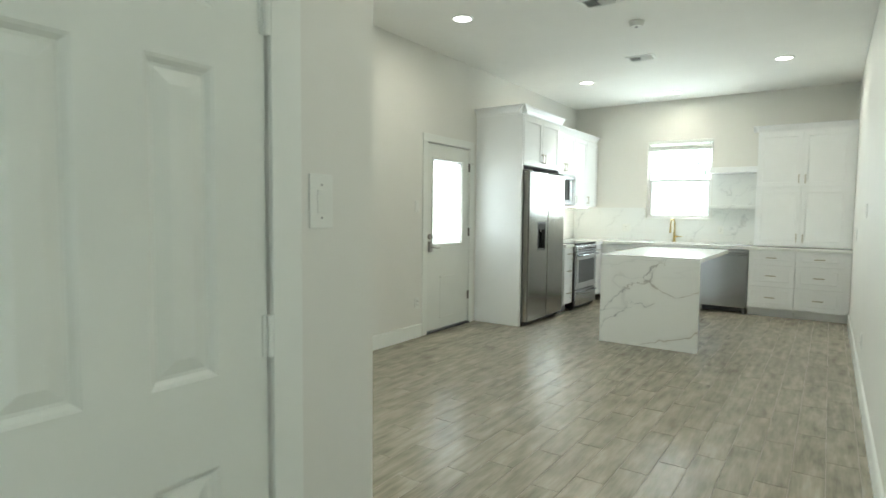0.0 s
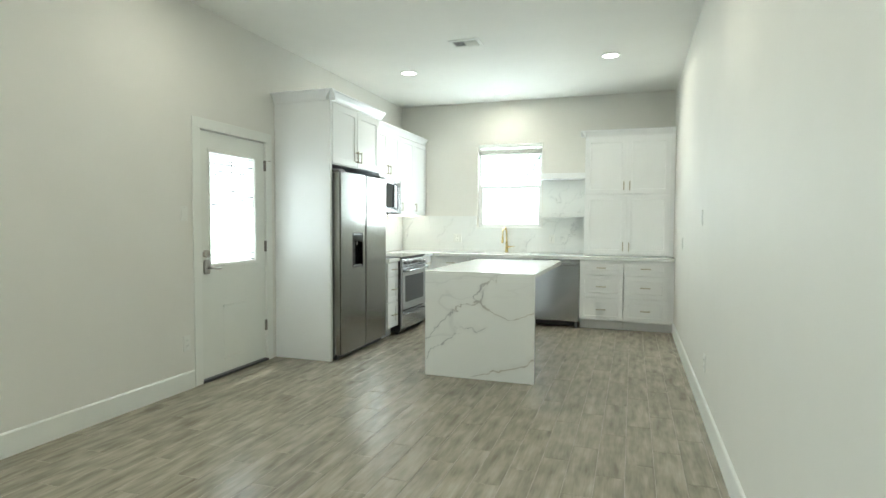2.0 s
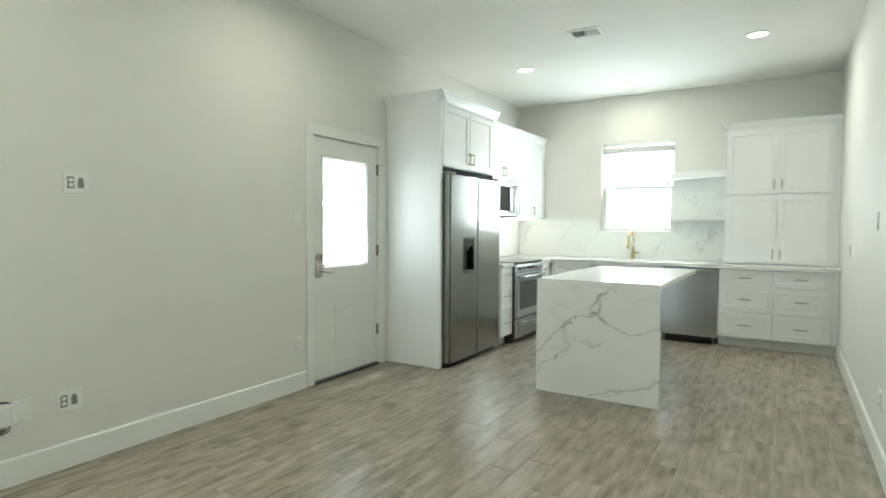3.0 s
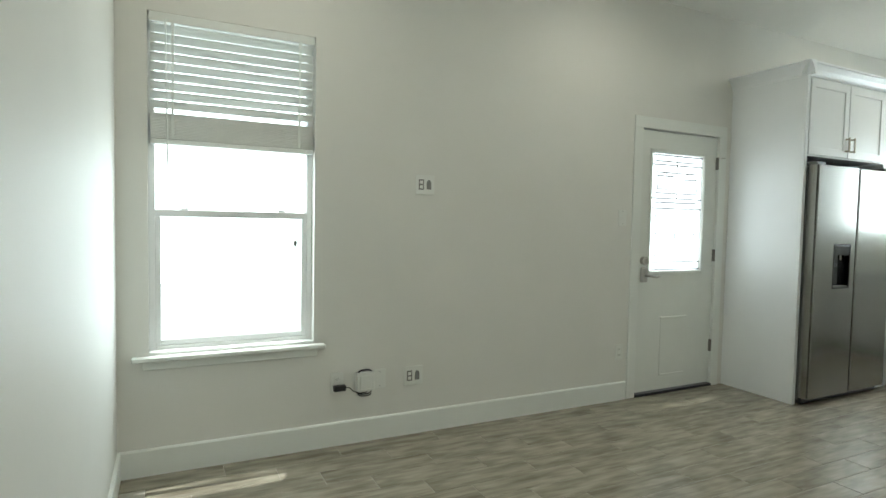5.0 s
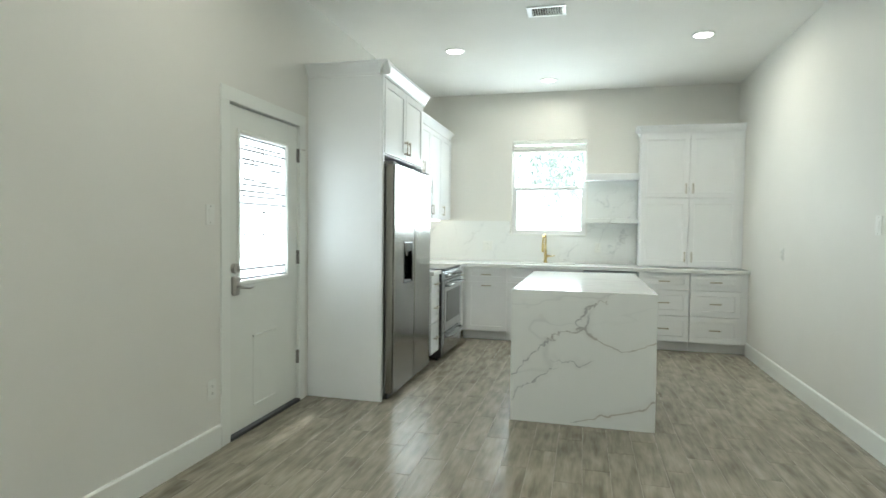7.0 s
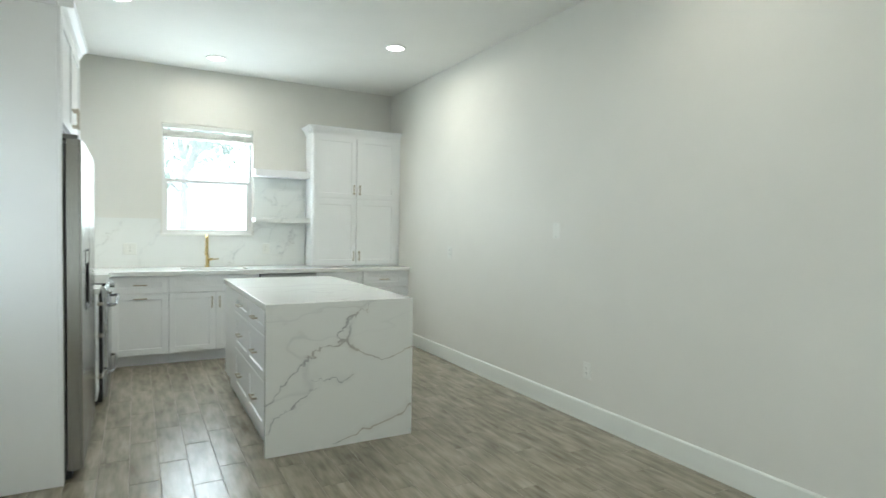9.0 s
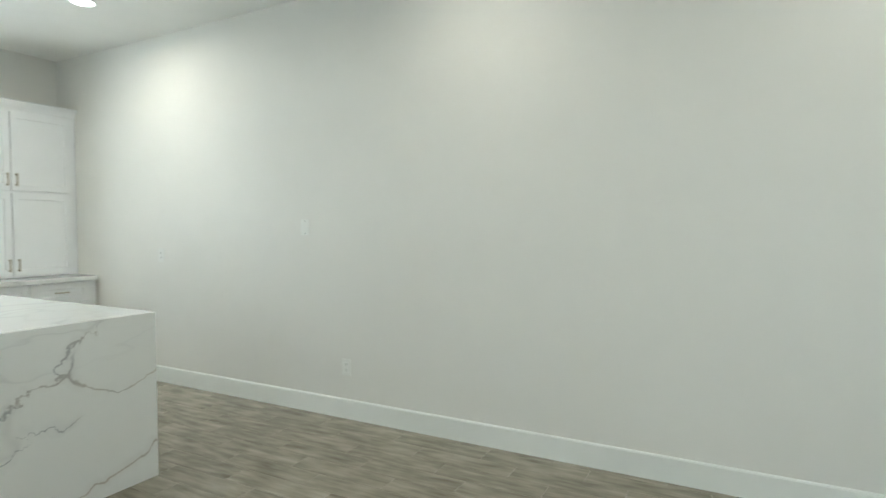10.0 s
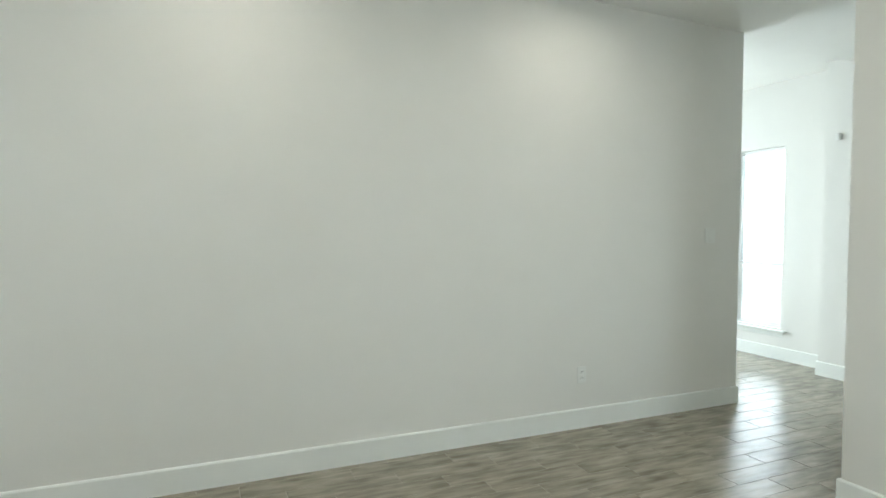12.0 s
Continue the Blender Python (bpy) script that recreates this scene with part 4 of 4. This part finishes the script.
# wall cabinets of the west run and the microwave
XU = -3.045
wc = cabinet("wall_cabinet", "white shaker wall cabinet above the microwave", "cabinet", (XU, 7.245, 0), 90, 1.06, 1.862, 2.44, 0.36,
             [(0.0, 0.287, 1.867, 2.43, "door", "rb"), (0.290, 0.672, 1.867, 2.43, "door", "rb"), (0.674, 1.056, 1.867, 2.43, "door", "lb")])
wc2 = cabinet("wall_cabinet", "white shaker wall cabinet in the kitchen corner", "cabinet", (XU, 8.307, 0), 90, YB - 8.309, 1.42, 2.44, 0.36,
              [(0.0, 0.49, 1.425, 2.43, "door", "lb"), (0.492, YB - 8.315, 1.425, 2.43, "door", "lb")])
part("light_rail", box(0.05, YB - 8.40, 0.10, 0.16, 1.405, 1.419, 0.003), STRIP, wc2, "glowing strip light under the cabinet")
sidec = cabinet("wall_cabinet", "narrow white shaker wall cabinet beside the fridge", "cabinet", (XU, 7.245, 0), 90, 0.287, 1.42, 1.861, 0.36, [(0.0, 0.285, 1.425, 1.858, "door", "rb")])
cr = thing("crown_trim", "white crown moulding along the wall cabinets", "moulding", (XU, 7.24, 0), 90)
part("moulding", profile_bar(crown(0.055, 0.085, 2.442), "x", 0, YB - 7.242), CAB, cr)
mw = thing("microwave", "stainless steel over-range microwave with black window", "microwave", (XU + 0.012, 7.537, 0), 90)
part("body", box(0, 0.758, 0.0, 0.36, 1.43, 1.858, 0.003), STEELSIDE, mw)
md = part("door", box(0.003, 0.60, -0.03, -0.001, 1.44, 1.854, 0.005), STEEL_LIGHT, mw)
part("window", box(0.05, 0.53, -0.0325, -0.029, 1.50, 1.797, 0.002), GLASSBLACK, md, "black microwave window")
part("handle", sweep([(0.57, -0.03, 1.49), (0.57, -0.062, 1.50), (0.57, -0.068, 1.65), (0.57, -0.062, 1.79), (0.57, -0.03, 1.80)], 0.010, 10), STEEL_LIGHT, md)
pn = part("control_panel", box(0.603, 0.755, -0.03, -0.001, 1.44, 1.854, 0.005), STEEL_LIGHT, mw)
part("display", box(0.625, 0.735, -0.0315, -0.0295, 1.77, 1.82, 0.001), GREYPL, pn)
part("grease_filter", box(0.1, 0.65, 0.04, 0.33, 1.424, 1.430, 0.001), GREYPL, mw)

# north run: base units, dishwasher, counter with sink
YF = 8.70
cabinet("base_cabinet", "white shaker base unit with drawer over door", "cabinet", (-2.735, YF, 0), 0, 0.535, 0.11, 0.865, 0.57,
        [(0.055, 0.533, 0.70, 0.862, "drawer_front", "mid"), (0.055, 0.533, 0.115, 0.697, "door", "top")], toe=0.11)
cabinet("base_cabinet", "white shaker sink base unit with two doors", "cabinet", (-2.20, YF, 0), 0, 0.845, 0.11, 0.865, 0.6,
        [(0.0, 0.843, 0.70, 0.862, "drawer_front", ""), (0.0, 0.421, 0.115, 0.697, "door", "rt"), (0.422, 0.843, 0.115, 0.697, "door", "lt")], toe=0.11)
cabinet("base_cabinet", "white shaker drawer unit with three drawers", "cabinet", (-0.75, YF, 0), 0, 0.522, 0.11, 0.865, 0.6,
        [(0.0, 0.52, 0.68, 0.862, "drawer_front", "mid"), (0.0, 0.52, 0.40, 0.677, "drawer_front", "mid"), (0.0, 0.52, 0.115, 0.397, "drawer_front", "mid")], toe=0.11)
cabinet("base_cabinet", "white shaker drawer unit against the long wall", "cabinet", (-0.227, YF, 0), 0, 0.575, 0.11, 0.865, 0.6,
        [(0.0, 0.505, 0.68, 0.862, "drawer_front", "mid"), (0.0, 0.505, 0.40, 0.677, "drawer_front", "mid"), (0.0, 0.505, 0.115, 0.397, "drawer_front", "mid")], toe=0.11)
di = thing("dishwasher", "stainless steel dishwasher standing on dark feet", "dishwasher", (-1.345, YF - 0.012, 0))
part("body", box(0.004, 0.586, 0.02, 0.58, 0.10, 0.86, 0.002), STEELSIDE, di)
dp = part("door", box(0.004, 0.586, -0.012, 0.019, 0.085, 0.855, 0.005), STEEL_LIGHT, di)
part("handle", box(0.03, 0.56, -0.045, -0.030, 0.785, 0.815, 0.006), STEEL_LIGHT, dp)
for x in (0.06, 0.53):
    part("handle_post", box(x - 0.01, x + 0.01, -0.032, -0.010, 0.79, 0.81, 0.002), STEEL_LIGHT, dp)
part("kick_plate", box(0.01, 0.58, 0.05, 0.06, 0.02, 0.10), BLACK, di)
for x in (0.035, 0.555):
    part("foot", rod((x, 0.02, 0.0), (x, 0.02, 0.09), 0.016, 10), GREYPL, di)

SX0, SX1, SY0, SY1 = -2.08, -1.44, 8.80, 9.17
ct = thing("countertop", "white veined quartz countertop with an undermount sink cutout", "countertop", (0, 0, 0))
bm = bmesh.new()
z0, z1 = 0.866, 0.906
for x0, x1, y0, y1 in ((XL + 0.002, SX0, YF - 0.04, YB - 0.002), (SX1, XR - 0.002, YF - 0.04, YB - 0.002), (SX0, SX1, YF - 0.04, SY0), (SX0, SX1, SY1, YB - 0.002)):
    box(x0, x1, y0, y1, z0, z1, 0, bm)
bmesh.ops.remove_doubles(bm, verts=bm.verts, dist=0.0005)
part("slab", bm, QUARTZ, ct)
part("slab", box(XL + 0.002, XF + 0.04, 7.242, 7.531, z0, z1, 0.002, None, 1), QUARTZ, ct)
part("slab", box(XL + 0.002, XF + 0.04, 8.303, YF - 0.041, z0, z1, 0.002, None, 1), QUARTZ, ct)
sk = thing("sink", "stainless steel undermount sink basin", "sink", ((SX0 + SX1) / 2, (SY0 + SY1) / 2, 0.866))
hw, hd = (SX1 - SX0) / 2, (SY1 - SY0) / 2
bm = wall_mesh("x", -hd, hd, -hw, hw, -0.2, 0.0)
bmesh.ops.delete(bm, geom=[f for f in bm.faces if f.calc_center_median().z > -0.01], context="FACES")
part("basin", bm, STEEL, sk)
part("drain", rod((0, 0.05, -0.2), (0, 0.05, -0.195), 0.045, 20), NICKEL, sk)
fa = thing("kitchen_faucet", "brushed gold gooseneck pull-down faucet", "faucet", (-1.80, 9.225, 0.906))
part("base", rod((0, 0, 0), (0, 0, 0.012), 0.028, 24), GOLD, fa)
part("body", rod((0, 0, 0.01), (0, 0, 0.14), 0.020, 20, None, 0.017), GOLD, fa)
arc = [(0, 0, 0.13), (0, 0, 0.26)] + [(0.0 - 0.012 * (1 - math.cos(a)), -0.075 * (1 - math.cos(a)), 0.26 + 0.075 * math.sin(a) * 1.1) for a in [math.pi * k / 10 for k in range(1, 11)]] + [(-0.024, -0.15, 0.22)]
part("spout", sweep(arc, 0.0115, 12), GOLD, fa)
part("spray_head", rod((-0.024, -0.15, 0.23), (-0.026, -0.153, 0.135), 0.014, 16, None, 0.017), GOLD, fa)
lv = part("lever_hub", rod((0.015, 0, 0.075), (0.05, 0, 0.085), 0.013, 14), GOLD, fa)
part("lever", sweep([(0.045, 0, 0.085), (0.075, -0.01, 0.082), (0.11, -0.02, 0.088)], 0.006, 8), GOLD, lv)

# marble backsplash
bs = thing("backsplash", "white marble-look slab backsplash with grey veins", "backsplash", (0, 0, 0))
part("slab", wall_mesh("x", YB - 0.018, YB - 0.002, XL + 0.02, -0.735, 0.908, 1.415, [(KX0 - 0.013, KX1 + 0.013, KZ0 - 0.013, 1.415)]), SPLASH, bs)
part("slab", box(XL + 0.002, XL + 0.018, 7.25, YB - 0.02, 0.916, 1.418), SPLASH, bs)
part("slab", box(KX1 + 0.013, -0.735, YB - 0.018, YB - 0.002, 1.416, 1.92), SPLASH, bs)

# tall wall cabinet standing on the counter, floating shelves
tw = cabinet("wall_cabinet", "tall white shaker cupboard standing on the counter", "cupboard", (-0.73, 8.985, 0), 0, 1.078, 0.909, 2.42, 0.292,
             [(0.008, 0.515, 1.692, 2.40, "door", "rb"), (0.517, 1.024, 1.692, 2.40, "door", "lb"), (0.008, 0.515, 0.925, 1.675, "door", "rb"), (0.517, 1.024, 0.925, 1.675, "door", "lb")])
part("crown_moulding", profile_bar(crown(0.055, 0.08, 2.42), "x", -0.055, 1.076), CAB, tw)
part("crown_return", profile_bar([(u, z) for u, z in crown(0.055, 0.08, 2.42)], "y", -0.05, 0.29), CAB, tw)
for z0, z1, lab in ((1.905, 1.98, "thick white floating shelf beside the window"), (1.40, 1.453, "veined white floating shelf beside the window")):
    sh = thing("floating_shelf", lab, "shelf", (-1.335, 9.06, z0))
    part("board", box(0, 0.604, 0, 0.201, 0, z1 - z0, 0.003), CAB if z0 > 1.5 else SPLASH, sh)
    part("cleat", box(0.02, 0.584, 0.18, 0.2015, 0.01, z1 - z0 - 0.01), CAB, sh)

# island
IX0, IX1, IY0, IY1, IZ = -1.815, -0.873, 6.03, 7.80, 0.903
il = thing("kitchen_island", "white veined quartz waterfall island with brass-pulled drawers", "island", (0, 0, 0))
part("waterfall_end", box(IX0, IX1, IY0, IY0 + 0.038, 0.0, IZ - 0.0005, 0.0015, None, 1), QUARTZ_FRONT, il)
part("countertop", box(IX0, IX1, IY0 + 0.0382, IY1, IZ - 0.04, IZ, 0.0015, None, 1), QUARTZ, il)
part("body", box(IX0 + 0.03, IX1 - 0.36, IY0 + 0.0385, IY1 - 0.04, 0.10, IZ - 0.041), CAB, il)
part("toe_kick", box(IX0 + 0.045, IX1 - 0.375, IY0 + 0.0385, IY1 - 0.055, 0.0, 0.10), CAB, il)
part("side_panel", box(IX0 + 0.012, IX0 + 0.031, IY0 + 0.039, IY0 + 0.075, 0.06, IZ - 0.041), CAB, il)
column = 0.565
for c in range(2):
    y0 = IY0 + 0.078 + c * column
    for r0, r1 in ((0.115, 0.425), (0.428, 0.700), (0.703, 0.858)):
        f = part("drawer_front", shaker(-(y0 + column) + 0.003, -y0 - 0.003, r0, r1), CAB, il)
        f.matrix_basis = pose(IX0 + 0.029, 0, 0, 0, 0, -90)
        part("handle", bar_pull(-(y0 + column / 2), (r0 + r1) / 2, False), BRASS, f, "champagne brass bar pull")
end_y = IY0 + 0.081 + 2 * column
part("end_panel", box(IX0 + 0.010, IX0 + 0.029, end_y, IY1 - 0.041, 0.115, IZ - 0.042, 0.002, None, 1), CAB, il)
# ---- outside ----
ground = structure("ground", box(-60, 60, -60, 60, -0.35, -0.16), PAVING, "pale sunlit concrete ground outside", "ground")
# glowing boards added beyond the openings, white in place of bright daylight
bd = structure("backdrop_west", box(-14.1, -14.0, -14, 26, -0.16, 7.0), BACKDROP_GLOW, "glowing white board for the overexposed distance outside", "backdrop")
bd2 = structure("backdrop_north", box(-14, 14, 24.0, 24.1, -0.16, 7.0), BACKDROP_GLOW, "glowing white board for the overexposed distance outside", "backdrop")
bd3 = structure("backdrop_south", box(-14, 14, -14.1, -14.0, -0.16, 7.0), BACKDROP_GLOW, "glowing white board for the overexposed distance outside", "backdrop")


def tree(at, high, seed, spread):
    rng = random.Random(seed)
    t = thing("tree", "leafy green tree in the bright yard", "tree", at)
    bm = bmesh.new()
    rod((0, 0, 0), (0.05, 0.02, high * 0.5), 0.13, 10, bm, 0.08)
    tips = []
    for k in range(9):
        a = k * 2.4 + rng.uniform(-0.3, 0.3)
        z = high * rng.uniform(0.35, 0.55)
        end = Vector((math.cos(a) * spread * rng.uniform(0.5, 0.95), math.sin(a) * spread * rng.uniform(0.5, 0.95), z + high * rng.uniform(0.12, 0.42)))
        rod((0.04, 0.02, z), end, 0.05, 6, bm, 0.015)
        tips.append(end)
    part("trunk", bm, BARK, t)
    bm = bmesh.new()
    for k in range(2200):
        c = rng.choice(tips)
        p = c * rng.uniform(0.75, 1.1) + Vector((rng.gauss(0, 0.36), rng.gauss(0, 0.36), rng.gauss(0, 0.32)))
        s = rng.uniform(0.06, 0.13)
        m = Matrix.Translation(p) @ Euler((rng.uniform(0, 6), rng.uniform(0, 6), rng.uniform(0, 6))).to_matrix().to_4x4()
        quad = [m @ Vector(q) for q in ((-s, 0, 0), (0, -s * 0.45, 0.01), (s, 0, 0), (0, s * 0.45, 0.01))]
        bm.faces.new([bm.verts.new(q) for q in quad])
    tagged(part("crown", bm, LEAF, t), kind="stuff")
    return t


tree((-1.4, 19.0, -0.16), 6.2, 3, 1.5)
# ---- floor planks, each a tile of its own in the stretch walked past ----
rng = random.Random(11)
PW, PL, GAP = 0.1475, 0.61, 0.003
plank_meshes = {}


def plank_mesh(w, h):
    key = (round(w, 3), round(h, 3))
    if key not in plank_meshes:
        bm = bmesh.new()
        loops = [[bm.verts.new(p) for p in ((-w / 2 + a, -h / 2 + a, z), (w / 2 - a, -h / 2 + a, z), (w / 2 - a, h / 2 - a, z), (-w / 2 + a, h / 2 - a, z))] for a, z in ((0, -0.008), (0, -0.0012), (0.0014, 0.0))]
        for p, q in zip(loops, loops[1:]):
            for k in range(4):
                bm.faces.new((p[k], p[(k + 1) % 4], q[(k + 1) % 4], q[k]))
        bm.faces.new(loops[-1])
        me = bpy.data.meshes.new("plank")
        bm.to_mesh(me)
        bm.free()
        me.materials.append(PLANK)
        plank_meshes[key] = me
    return plank_meshes[key]


joined_v, joined_f = [], []
count = 0
columns = int((4.28 - XL) / PW) + 2
start_x = -2.2125 - 9 * PW
for c in range(columns):
    x0, x1 = max(XL, start_x + c * PW), min(4.28, start_x + (c + 1) * PW)
    if x1 - x0 < 0.01:
        continue
    off = (c * 0.37 + rng.uniform(-0.05, 0.05)) % 1.0 * PL
    y = -2.9 + off
    while y < 9.3:
        y0, y1 = max(y, -2.28), min(y + PL, YB)
        y += PL
        mx, my = (x0 + x1) / 2, (y0 + y1) / 2
        if y1 - y0 < 0.02 or (mx < HX - 0.05 and my < YN - 0.1) or (mx > XR + 0.1 and my > 5.3) or (mx > 0.6 and my < FRONT - 0.3):
            continue
        if mx < XR and (1.5 < my < 7.3) and count < 298 and not (mx < -2.85 and my > 6.3) and not (-1.75 < mx < -1.0 and my > 6.4):
            ob = new("plank", plank_mesh(x1 - x0 - GAP, y1 - y0 - GAP))
            ob.location = (mx, my, 0)
            ob.parent = floor_slab
            count += 1
        else:
            w, h, n = (x1 - x0 - GAP) / 2, (y1 - y0 - GAP) / 2, len(joined_v)
            for a, z in ((0, -0.008), (0, -0.0012), (0.0014, 0.0)):
                joined_v += [(mx - w + a, my - h + a, z), (mx + w - a, my - h + a, z), (mx + w - a, my + h - a, z), (mx - w + a, my + h - a, z)]
            for r in (0, 4):
                joined_f += [(n + r + k, n + r + (k + 1) % 4, n + r + 4 + (k + 1) % 4, n + r + 4 + k) for k in range(4)]
            joined_f.append((n + 8, n + 9, n + 10, n + 11))
me = bpy.data.meshes.new("far_planks")
me.from_pydata(joined_v, [], joined_f)
me.materials.append(PLANKS)
far_planks = new("far_planks", me)
far_planks.parent = floor_slab
tagged(far_planks, kind="stuff")
